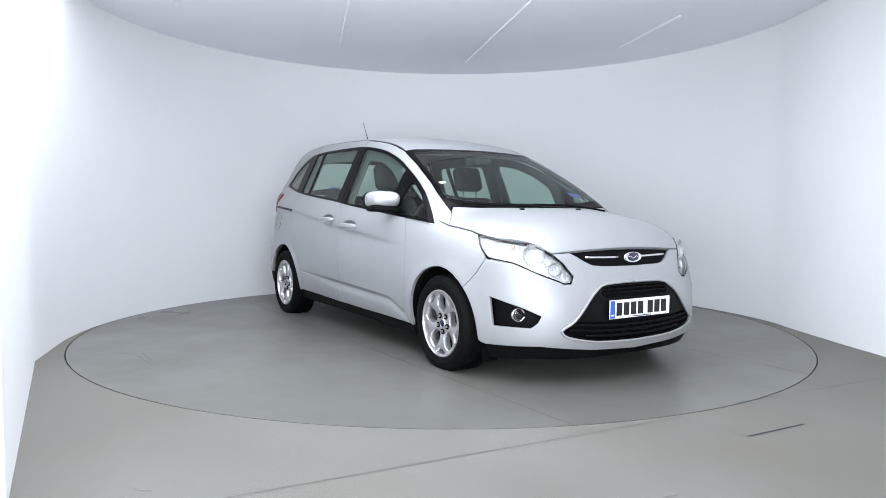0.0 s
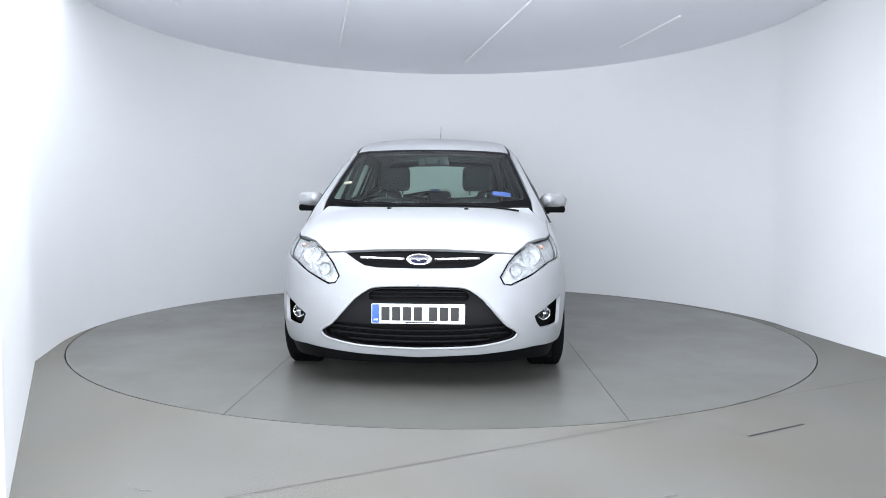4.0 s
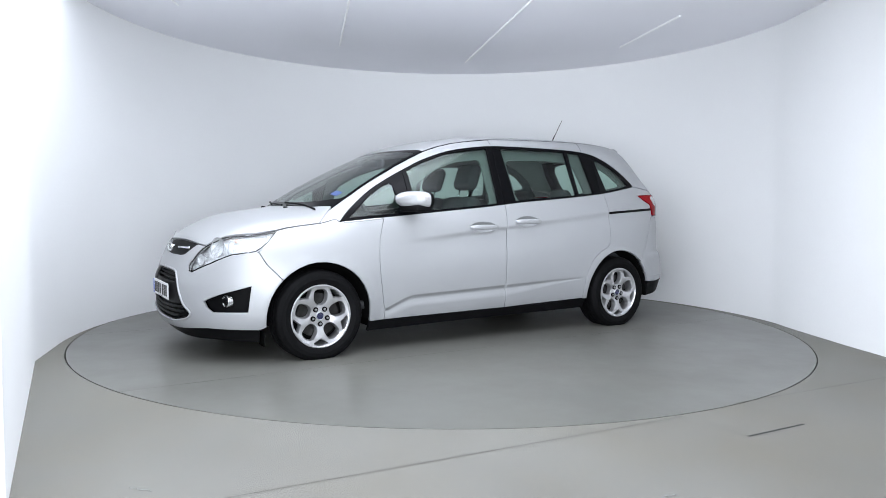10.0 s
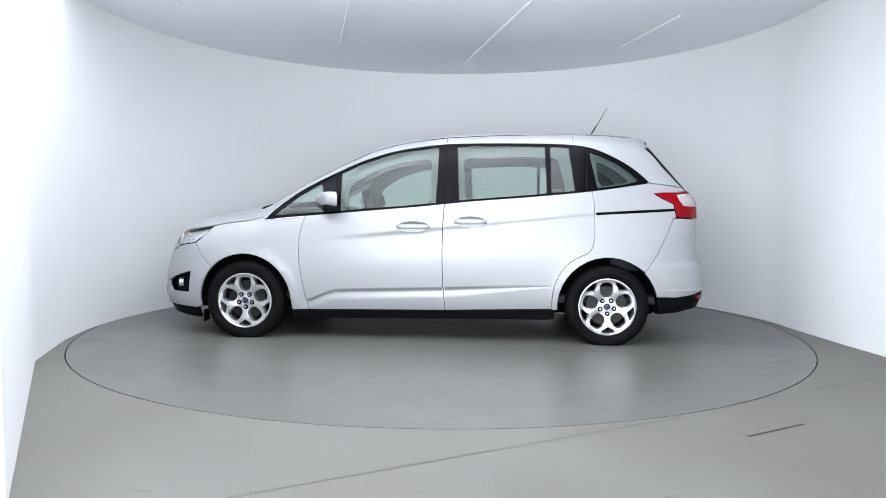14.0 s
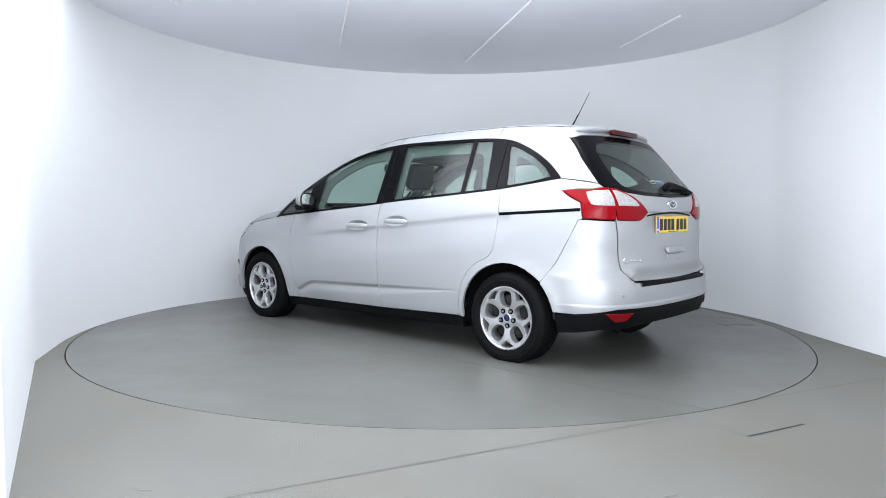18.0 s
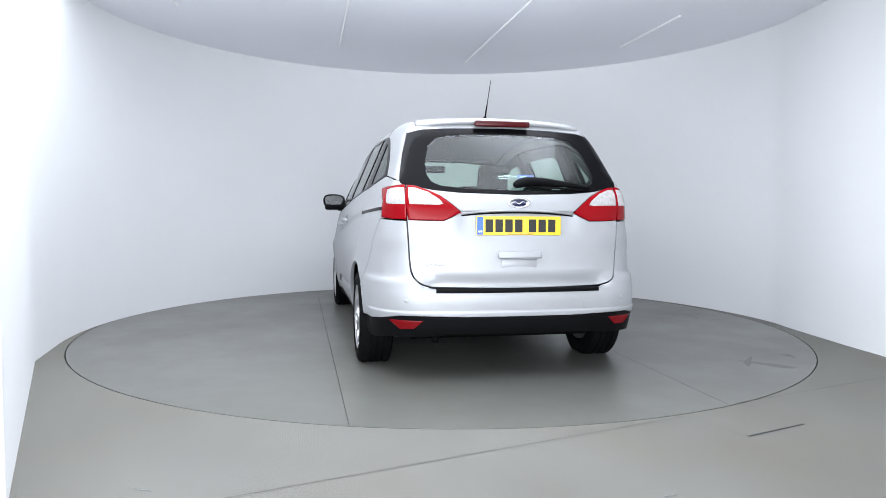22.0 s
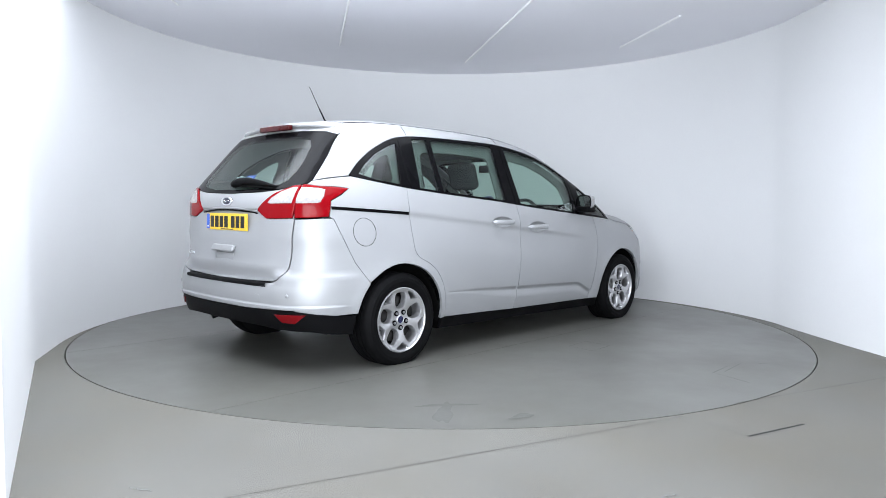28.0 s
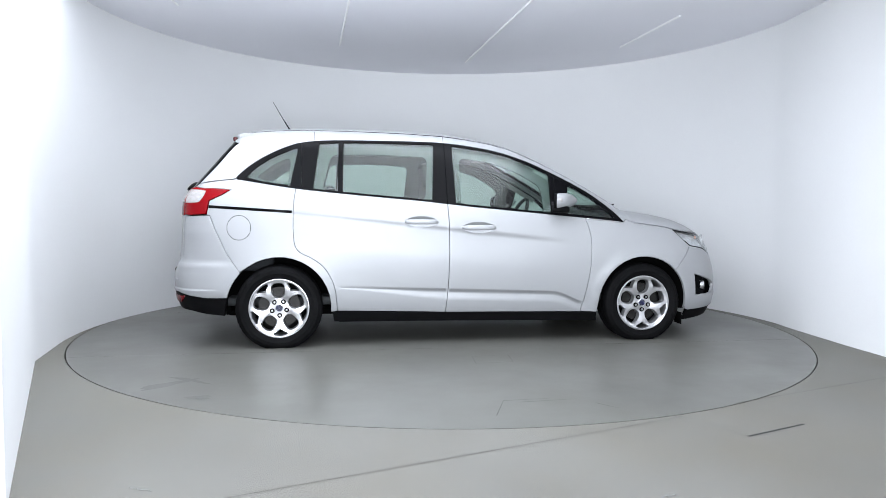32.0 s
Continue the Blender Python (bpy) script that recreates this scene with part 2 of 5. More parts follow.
TOP = monotone([-2.3, -2.0, -1.73, -1.57, -1.34, -1.1, -0.63, -0.16, 0.08, 0.315, 0.551, 0.787, 0.976, 1.15, 1.33, 1.36, 1.5, 1.75, 1.87, 1.99, 2.08, 2.15, 2.25, 2.4],
               [1.49, 1.55, 1.598, 1.622, 1.641, 1.646, 1.643, 1.626, 1.596, 1.548, 1.456, 1.343, 1.244, 1.145, 1.035, 1.028, 1.012, 0.968, 0.93, 0.88, 0.83, 0.78, 0.70, 0.55])
NOSE = monotone([0.1, 0.15, 0.2, 0.3, 0.4, 0.5, 0.6, 0.7, 0.78, 0.85, 0.95, 1.1], [2.13, 2.18, 2.212, 2.240, 2.247, 2.244, 2.228, 2.195, 2.162, 2.107, 2.0, 1.85])
TAIL = monotone([0.1, 0.25, 0.35, 0.5, 0.58, 0.7, 0.9, 1.0, 1.05, 1.1, 1.14, 1.2, 1.3, 1.4, 1.5, 1.56, 1.7],
                [-2.10, -2.16, -2.20, -2.21, -2.195, -2.17, -2.158, -2.152, -2.145, -2.125, -2.095, -2.045, -1.957, -1.87, -1.785, -1.735, -1.62])
HUBX, HUBZ = 1.394, 0.292


def step01(a, b, x):
    s = np.clip((x - a) / (b - a), 0, 1)
    return s * s * (3 - 2 * s)


def crease_low(x):
    return 0.402 - 0.036 * x - 0.085 * step01(0.66, 0.96, x)


def crease_wide(x):
    return 0.008 + 0.054 * step01(-0.98, -0.10, x)


def half_width(x, z):
    y = np.einsum("ni,ij,nj->n", basis(ZK, SZ, z), HALF, basis(XK, SX, x))
    for hx in (HUBX, -HUBX):
        r = np.hypot(x - hx, z - HUBZ)
        y = y + 0.011 * np.exp(-((r - 0.375) / 0.045) ** 2) * step01(0.75, 0.6, z)
    d = z - crease_low(x)
    wide = crease_wide(x)
    y = y - 0.26 * wide * step01(1.0, 0.86, x) * step01(-1.0, -0.9, x) * np.where(d > 0, np.clip(1 - d / 0.010, 0, 1), np.clip(1 + d / wide, 0, 1))
    e = 0.868 - 0.101 * x - z
    y = y - 0.0105 * step01(0.90, 0.20, x) * step01(-1.60, -1.25, x) * np.clip(e / 0.028, 0, 1) * (1 - step01(0.028, 0.26, e))
    return y


def smax(a, b, k):
    k = 1.5 * k
    h = np.maximum(k - np.abs(a - b), 0) / k
    return np.maximum(a, b) + h**3 * k / 6


def field(p):
    x, y, z = p[:, 0], np.abs(p[:, 1]), p[:, 2]
    shelf = 0.020 * (step01(0.645, 0.600, z) - 0.5) * step01(-1.66, -1.88, x) * step01(0.46, 0.60, y) * step01(0.86, 0.74, z) * step01(0.34, 0.45, z)
    shelf = shelf + 0.009 * step01(0.432, 0.418, z) * step01(-1.80, -1.92, x)
    side = y - half_width(x, z) - shelf
    slope = (TOP(x + 0.01) - TOP(x - 0.01)) / 0.02
    top = (z - TOP(x) + (0.095 - 0.060 * step01(1.05, 1.40, x)) * y * y + 0.13 * y**4 * step01(1.0, 1.4, x)) / np.sqrt(1 + slope * slope)
    nose = x - NOSE(z) + 0.07 * y**2 + 0.48 * y**4
    ts = (TAIL(z + 0.01) - TAIL(z - 0.01)) / 0.02
    tail = (TAIL(z) - x + 0.08 * y**2 + 0.18 * y**4) / np.sqrt(1 + ts * ts) - shelf
    tail = tail + 0.030 * step01(0.668, 0.572, z) * step01(0.556, 0.566, z) * step01(0.62, 0.50, y) * step01(-1.5, -1.7, x)
    tail = tail + 0.016 * step01(1.014, 0.994, z) * step01(0.80, 0.97, z) * step01(0.42, 0.30, y) * step01(-1.5, -1.7, x)
    f = smax(side, top, 0.12)
    f = smax(f, nose, 0.26 - 0.10 * step01(0.55, 0.80, z))
    return smax(f, tail, 0.20 - 0.14 * step01(0.95, 1.2, z))


def solve(eye, way, far):
    """The outermost place of the skin on each ray eye + r * way, r from far down to 0."""
    n = len(eye)
    r = np.full(n, far)
    lo, hi = np.zeros(n), np.full(n, far)
    done = np.zeros(n, bool)
    steps = 28
    for i in range(1, steps + 1):
        q = far * (1 - i / steps)
        new_in = (~done) & (field(eye + way * q) < 0)
        lo[new_in], hi[new_in] = q, q + far / steps
        done |= new_in
    for _ in range(16):
        mid = (lo + hi) / 2
        neg = field(eye + way * mid[:, None]) < 0
        lo, hi = np.where(neg, mid, lo), np.where(neg, hi, mid)
    return eye + way * ((lo + hi) / 2)[:, None]


AXF, AXR, AXZ = 1.15, -1.15, 0.85


def rays(proj, uv):
    u, v = uv[:, 0], uv[:, 1]
    o = np.zeros((len(uv), 3))
    w = np.zeros((len(uv), 3))
    if proj == "side":
        o[:, 0], o[:, 2], w[:, 1] = u, v, 1
        return o, w, 1.0
    if proj == "top":
        o[:, 0], o[:, 1], o[:, 2], w[:, 2] = u, v, 0.5, 1
        return o, w, 1.3
    if proj == "front":
        o[:, 1], o[:, 2], o[:, 0], w[:, 0] = u, v, 1.0, 1
        return o, w, 1.4
    if proj == "rear":
        o[:, 1], o[:, 2], o[:, 0], w[:, 0] = u, v, -1.0, -1
        return o, w, 1.4
    if proj == "hood":
        o[:, 0], o[:, 2] = u, 0.4
        w[:, 1], w[:, 2] = np.sin(v), np.cos(v)
        return o, w, 1.3
    if proj == "nose":
        o[:, 0], o[:, 2] = AXF, v
        w[:, 0], w[:, 1] = np.cos(u), np.sin(u)
        return o, w, 1.3
    if proj == "tail":
        o[:, 0], o[:, 2] = AXR, v
        w[:, 0], w[:, 1] = -np.cos(u), np.sin(u)
        return o, w, 1.3
    o[:, 0], o[:, 2] = u, AXZ
    w[:, 1], w[:, 2] = np.sin(v), np.cos(v)
    return o, w, 1.1


def flat(proj, p):
    p = np.atleast_2d(np.array(p, float))
    x, y, z = p.T
    return np.stack({"side": (x, z), "top": (x, y), "front": (y, z), "rear": (y, z), "nose": (np.arctan2(y, x - AXF), z),
                     "tail": (np.arctan2(y, AXR - x), z), "round": (x, np.arctan2(y, z - AXZ)), "hood": (x, np.arctan2(y, z - 0.4))}[proj], 1)


def on(proj, pts):
    """Points of the skin seen along a projection: side (x, z), top (x, y), front and rear (y, z)."""
    uv = np.array(pts, float)
    return solve(*rays(proj, uv))


def seen(proj, pts):
    """Skin points along a polyline given in a projection, set close together."""
    return [tuple(v) for v in on(proj, ring_curve(pts, 0.022, False) if len(pts) > 1 else pts)]


def S(*pts):
    return seen("side", pts)


def F(*pts):
    return seen("front", pts)


def R(*pts):
    return seen("rear", pts)


def T(*pts):
    return seen("top", pts)


def normals_at(p):
    e = 0.002
    g = np.stack([field(p + d) - field(p - d) for d in (np.array([e, 0, 0]), np.array([0, e, 0]), np.array([0, 0, e]))], 1)
    return g / np.maximum(np.linalg.norm(g, axis=1, keepdims=True), 1e-9)


from mathutils.geometry import delaunay_2d_cdt


def panel(name, proj, outline, mat, parent, label="", holes=(), grid=0.045, gap=0.0022, lift=0.0, flange=0.02, edge=0.004, mirror=False, lines=()):
    """A piece of the skin inside an outline of 3D points, with a turned-in rim; holes are outlines too."""
    scale = np.array({"nose": (0.9, 1), "tail": (0.9, 1), "round": (1, 0.75), "hood": (1, 0.6)}.get(proj, (1, 1)))
    loops = []
    for i, o in enumerate([outline, *holes]):
        q = ring_curve(flat(proj, o) * scale, grid * 0.7)
        q = shrink(q, gap if i == 0 else -gap)
        loops.append(q)
    pts, edges, rims, guide = [], [], [], []
    for i, q in enumerate(loops):
        inner = shrink(q, edge if i == 0 else -edge)
        for w, ring in enumerate((q, inner)):
            a = len(pts)
            pts += [tuple(v) for v in ring]
            edges += [(a + j, a + (j + 1) % len(ring)) for j in range(len(ring))]
            if w == 0:
                rims.append((a, len(ring)))
    for ln in lines:
        q = ring_curve(np.array(ln, float) * scale, grid, False)
        ok = inside(shrink(loops[0], 0.012), q)
        for h in loops[1:]:
            ok &= ~inside(shrink(h, -0.010), q)
        a = len(pts)
        rank = np.cumsum(ok) - 1
        pts += [tuple(v) for v in q[ok]]
        guide += [tuple(v) for v in q[ok]]
        edges += [(a + int(rank[j]), a + int(rank[j + 1])) for j in range(len(q) - 1) if ok[j] and ok[j + 1]]
    lo, hi = loops[0].min(0), loops[0].max(0)
    gx, gy = np.meshgrid(np.arange(lo[0], hi[0], grid), np.arange(lo[1], hi[1], grid))
    g = np.stack([gx.ravel(), gy.ravel()], 1)
    g[:, 0] += 0.31 * grid * (np.round((g[:, 1] - lo[1]) / grid) % 2)
    keep = inside(shrink(loops[0], grid * 0.45), g) & inside(loops[0], g)
    for h in loops[1:]:
        keep &= ~inside(shrink(h, -grid * 0.45), g)
    if guide:
        gd = np.array(guide)
        keep &= np.array([np.min(np.abs(gd - p).max(1)) > 0.4 * grid for p in g])
    pts += [tuple(v) for v in g[keep]]
    res = delaunay_2d_cdt([Vector(p) for p in pts], edges, [], 0, 1e-7)
    uv = np.array([tuple(v) for v in res[0]])
    tri = np.array([t for t in res[2] if len(t) == 3])
    mid = uv[tri].mean(1)
    ok = inside(loops[0], mid)
    for h in loops[1:]:
        ok &= ~inside(h, mid)
    tri = tri[ok]
    used = np.unique(tri)
    remap = -np.ones(len(uv), int)
    remap[used] = np.arange(len(used))
    tri, uv = remap[tri], uv[used]
    xyz = solve(*rays(proj, uv / scale))
    nor = normals_at(xyz)
    # rim corners: given corners of the cut mesh that lie on an outline
    cnt = {}
    for t in tri:
        for a, b in ((t[0], t[1]), (t[1], t[2]), (t[2], t[0])):
            cnt[(a, b)] = 1
    border = [e for e in cnt if (e[1], e[0]) not in cnt]
    # orientation: outward normals
    fn = np.cross(xyz[tri[:, 1]] - xyz[tri[:, 0]], xyz[tri[:, 2]] - xyz[tri[:, 0]])
    flip = (fn * nor[tri[:, 0]]).sum() < 0
    if flip:
        tri = tri[:, ::-1]
        border = [(b, a) for a, b in border]
    outn = np.zeros_like(xyz)
    for a, b in border:
        d = np.cross(xyz[b] - xyz[a], nor[a])
        d /= max(np.linalg.norm(d), 1e-9)
        outn[a] += d
        outn[b] += d
    onb = np.zeros(len(xyz), bool)
    onb[[i for e in border for i in e]] = True
    outn[onb] /= np.maximum(np.linalg.norm(outn[onb], axis=1, keepdims=True), 1e-6)
    v = xyz + nor * lift
    v[onb] -= nor[onb] * min(0.0015, edge)
    shade = nor.copy()
    shade[onb] = nor[onb] * 0.88 + outn[onb] * 0.48
    shade /= np.linalg.norm(shade, axis=1, keepdims=True)
    faces = [tuple(t) for t in tri]
    loopn = [shade[i] for t in tri for i in t]
    if flange:
        base = {}
        verts = list(v)
        for i in np.nonzero(onb)[0]:
            base[i] = len(verts)
            verts.append(v[i] - nor[i] * flange)
        for a, b in border:
            faces.append((b, a, base[a], base[b]))
            loopn += [outn[b], outn[a], outn[a], outn[b]]
        v = np.array(verts)
    made = []
    for sgn in ((1, -1) if mirror else (1,)):
        m = np.array([1, sgn, 1])
        fs = faces if sgn == 1 else [f[::-1] for f in faces]
        if sgn == 1:
            ln = loopn
        else:
            ln, i = [], 0
            for f in faces:
                ln += [n * m for n in loopn[i:i + len(f)][::-1]]
                i += len(f)
        par = parent if not isinstance(parent, (tuple, list)) else parent[0 if sgn == 1 else 1]
        made.append(mesh_part(name, v * m, fs, mat, par, label, normals=ln))
    return made if mirror else made[0]


# ---- the room ----
WC, WRX, WRY = (0.08, -0.25), 2.99, 3.08
HIGH = 2.69


def build_room():
    right = [(3.62, -5.2), (3.40, -3.6), (3.24, -2.2), (3.15, -1.35), (3.10, -0.90), (3.07, -0.50), (3.045, -0.10)]
    a0, a1 = 8, 194
    arc = []
    for i in range(97):
        a = radians(a0 + (a1 - a0) * i / 96)
        arc.append((WC[0] + WRX * math.cos(a), WC[1] + WRY * math.sin(a)))
    left = [(-2.66, -1.60), (-1.45, -3.90)]
    line = right + arc + left
    line = [Vector(p) for p in line]
    bm = bmesh.new()
    inner, outer = [], []
    for i, p in enumerate(line):
        d = (line[min(i + 1, len(line) - 1)] - line[max(i - 1, 0)]).normalized()
        n = Vector((d.y, -d.x))
        inner.append((p.x, p.y))
        outer.append((p.x + n.x * 0.12, p.y + n.y * 0.12))
    loop = inner + outer[::-1]
    lower = [bm.verts.new((*p, 0)) for p in loop]
    upper = [bm.verts.new((*p, HIGH + 0.05)) for p in loop]
    n = len(loop)
    for i in range(n):
        j = (i + 1) % n
        bm.faces.new((lower[i], upper[i], upper[j], lower[j]))
    m = len(inner)
    for i in range(m - 1):
        bm.faces.new((upper[i], upper[n - 1 - i], upper[n - 2 - i], upper[i + 1]))
    bmesh.ops.recalc_face_normals(bm, faces=bm.faces[:])
    w = part("wall_round", bm, WALLMAT, smooth=True)
    w.data.set_sharp_from_angle(angle=radians(25))
    tagged(w, "smooth white painted wall curving round the turntable", "wall", kind="structure")
    # plain walls that close the studio behind the camera
    for name, lo, hi in (("wall_back", (-4.3, -8.2, 0), (4.3, -8.1, HIGH)), ("wall_west", (-4.3, -8.1, 0), (-4.2, -1.0, HIGH)), ("wall_east", (4.2, -8.1, 0), (4.3, -1.0, HIGH)),
                         ("wall_return_west", (-4.2, -1.1, 0), (-3.1, -1.0, HIGH)), ("wall_return_east", (3.3, -1.1, 0), (4.2, -1.0, HIGH))):
        bm = bmesh.new()
        box(bm, lo, hi)
        tagged(part(name, bm, WALLMAT, smooth=False), "plain white painted studio wall", "wall", kind="structure")
    bm = bmesh.new()
    box(bm, (-4.3, -8.2, HIGH + 0.004), (4.3, 3.2, HIGH + 0.12))
    tagged(part("ceiling", bm, CEILMAT, smooth=False), "flat white ceiling of taut panels", "ceiling", kind="structure")
    bm = bmesh.new()
    for a, b in (((-0.71, -0.6), (-1.06, 1.25)), ((0.75, -0.6), (0.27, 2.05)), ((2.05, 0.0), (1.84, 1.20)), ((-2.18, -0.6), (-2.20, -0.2))):
        a, b = Vector(a), Vector(b)
        d = (b - a).normalized()
        n = Vector((-d.y, d.x))
        prof = ((0.010, -0.01), (0.009, 0.002), (0.003, 0.009), (-0.003, 0.009), (-0.009, 0.002), (-0.010, -0.01))
        vs = [[bm.verts.new((*(p + k * n), HIGH - z)) for k, z in prof] for p in (a, b)]
        for i in range(5):
            bm.faces.new((vs[0][i], vs[0][i + 1], vs[1][i + 1], vs[1][i]))
        for q in vs:
            bm.faces.new(q)
    bmesh.ops.recalc_face_normals(bm, faces=bm.faces[:])
    tagged(part("ceiling_joint", bm, material("white_joint_strip", (0.92, 0.92, 0.93), 0.35), smooth=False), "thin white strips joining the ceiling panels", "trim", kind="structure")


RC, RR = (0.014, -0.06), 2.906


def build_floor():
    n = 160
    bm = bmesh.new()
    inner = [bm.verts.new((RC[0] + (RR + 0.009) * math.cos(2 * math.pi * i / n), RC[1] + (RR + 0.009) * math.sin(2 * math.pi * i / n), 0)) for i in range(n)]
    low = [bm.verts.new((v.co.x, v.co.y, -0.06)) for v in inner]
    outer = []
    for i in range(n):
        a = 2 * math.pi * i / n
        c, s = math.cos(a), math.sin(a)
        k = min(4.25 / abs(c) if abs(c) > 1e-6 else 99, (8.15 if s < 0 else 3.3) / abs(s) if abs(s) > 1e-6 else 99)
        outer.append(bm.verts.new((k * c, k * s, 0)))
    for i in range(n):
        j = (i + 1) % n
        bm.faces.new((inner[i], outer[i], outer[j], inner[j]))
        bm.faces.new((inner[i], inner[j], low[j], low[i]))
    ob = part("floor", bm, FLOORMAT, smooth=False)
    tagged(ob, "speckled grey painted concrete studio floor", "floor", kind="structure")
    bm = bmesh.new()
    bmesh.ops.create_circle(bm, cap_ends=True, segments=96, radius=RR + 0.3, matrix=Matrix.Translation((RC[0], RC[1], -0.07)))
    tagged(part("floor_pit", bm, DARKGAP, smooth=False), "dark pit under the turntable", "floor", kind="structure")

    def strips(name, segs, wide, label, mat):
        bm = bmesh.new()
        for a, b in segs:
            a, b = Vector(a), Vector(b)
            d = (b - a).normalized()
            k = Vector((-d.y, d.x)) * wide / 2
            bm.faces.new([bm.verts.new((*q, 0.0012)) for q in (a + k, a - k, b - k, b + k)][::-1])
        bmesh.ops.recalc_face_normals(bm, faces=bm.faces[:])
        for f in bm.faces:
            if f.normal.z < 0:
                f.normal_flip()
        tagged(part(name, bm, mat, smooth=False), label, "joint", kind="structure")
    grey = material("filled_joint", (0.082, 0.080, 0.070), 0.8, 0, 0, 0.3, 0.3, 60)
    strips("floor_joint", [((-1.9, -4.36), (1.22, -2.745)), ((1.58, -2.50), (3.1, -1.72))], 0.005, "thin dark joint line across the grey floor", grey)
    strips("hatch_joint", [((1.22, -2.745), (1.41, -3.05)), ((1.58, -2.5), (1.70, -2.70))], 0.004, "faint outline of a hatch in the floor", grey)
    strips("hatch_slot", [((1.41, -3.05), (1.76, -2.86))], 0.016, "dark lifting slot of the floor hatch", DARKGAP)


def build_turntable():
    base = new("turntable")
    base.location = (*RC, 0)
    tagged(base, "round grey painted turntable set flush in the floor", "turntable")
    n = 128
    for lo, hi, name in ((-9, -1.0015, "deck_plate"), (-0.9985, 0.9985, "deck_plate"), (1.0015, 9, "deck_plate")):
        bm = bmesh.new()
        pts = []
        for i in range(720):
            a = 2 * math.pi * i / 720
            x, y = RR * math.cos(a), RR * math.sin(a)
            pts.append((x, min(max(y, lo), hi)))
        keep = []
        for p in pts:
            if lo - 1e-6 <= p[1] <= hi + 1e-6 and (not keep or (Vector(p) - Vector(keep[-1])).length > 0.004):
                q = RR * RR - p[1] ** 2
                if p[1] in (lo, hi):
                    p = (math.copysign(math.sqrt(max(q, 0)), p[0]), p[1])
                    if keep and (Vector(p) - Vector(keep[-1])).length < 0.004:
                        continue
                keep.append(p)
        up = [bm.verts.new((*p, 0)) for p in keep]
        dn = [bm.verts.new((*p, -0.05)) for p in keep]
        bm.faces.new(up)
        for i in range(len(keep)):
            j = (i + 1) % len(keep)
            bm.faces.new((up[j], up[i], dn[i], dn[j]))
        part(name, bm, DISCMAT, base, smooth=False)
    return base


build_room()
build_floor()
turntable = build_turntable()

# ---- the car ----
car = new("car")
tagged(car, "silver seven-seat people carrier parked on the turntable", "car")

BELT = curve([(1.24, 0.925), (1.142, 0.936), (0.883, 0.960), (0.711, 0.975), (0.279, 1.013), (0.021, 1.036), (-0.165, 1.056), (-0.368, 1.077), (-0.8, 1.112),
              (-1.274, 1.158), (-1.447, 1.182), (-1.70, 1.222)], 4)
ROOFLINE = curve([(1.24, 0.928), (1.168, 1.002), (0.991, 1.14), (0.815, 1.240), (0.639, 1.326), (0.508, 1.385), (0.289, 1.457), (0.069, 1.499), (-0.163, 1.524),
                  (-0.371, 1.530), (-0.813, 1.530), (-1.035, 1.525), (-1.176, 1.514), (-1.301, 1.488), (-1.48, 1.408), (-1.615, 1.319), (-1.715, 1.226)], 4)
SEAM_A = curve([(0.912, 0.957), (0.935, 0.89), (0.956, 0.795), (0.959, 0.623), (0.93, 0.407), (0.892, 0.226)], 6)
SEAM_B = curve([(-0.162, 1.056), (-0.150, 0.803), (-0.155, 0.458), (-0.171, 0.240)], 6)
SEAM_C = curve([(-1.276, 1.158), (-1.292, 1.026), (-1.286, 0.768), (-1.253, 0.703), (-1.146, 0.646), (-1.061, 0.571), (-0.999, 0.441), (-0.976, 0.264)], 6)


def between(line, x0, x1):
    """The stretch of a side line from x0 to x1, with both ends."""
    p = np.array(line)
    xs, zs = p[::-1, 0], p[::-1, 1]
    zz = lambda x: float(np.interp(x, xs, zs))
    lo, hi = min(x0, x1), max(x0, x1)
    mid = [tuple(q) for q in line if lo + 0.004 < q[0] < hi - 0.004]
    out = [(hi, zz(hi)), *mid, (lo, zz(lo))]
    return out if x0 > x1 else out[::-1]


def arch(hx, r, a0, a1, n=14):
    return [(hx + r * math.cos(radians(a0 + (a1 - a0) * i / n)), HUBZ + r * math.sin(radians(a0 + (a1 - a0) * i / n))) for i in range(n + 1)]


AR = 0.366
EMPTY = {}


def both(name, proj, outline, mat, parent=car, label="", **k):
    return panel(name, proj, outline, mat, parent, label, mirror=True, **k)


CORNER = (1.275, 0.726)
GRIPS = ((-0.055, 0.200, 0.880), (-0.485, -0.238, 0.921))
HOLE = [[((a + b) / 2 + (b - a) / 2 * 0.93 * math.cos(2 * math.pi * i / 32), z + 0.0385 * math.sin(2 * math.pi * i / 32)) for i in range(32)] for a, b, z in GRIPS]


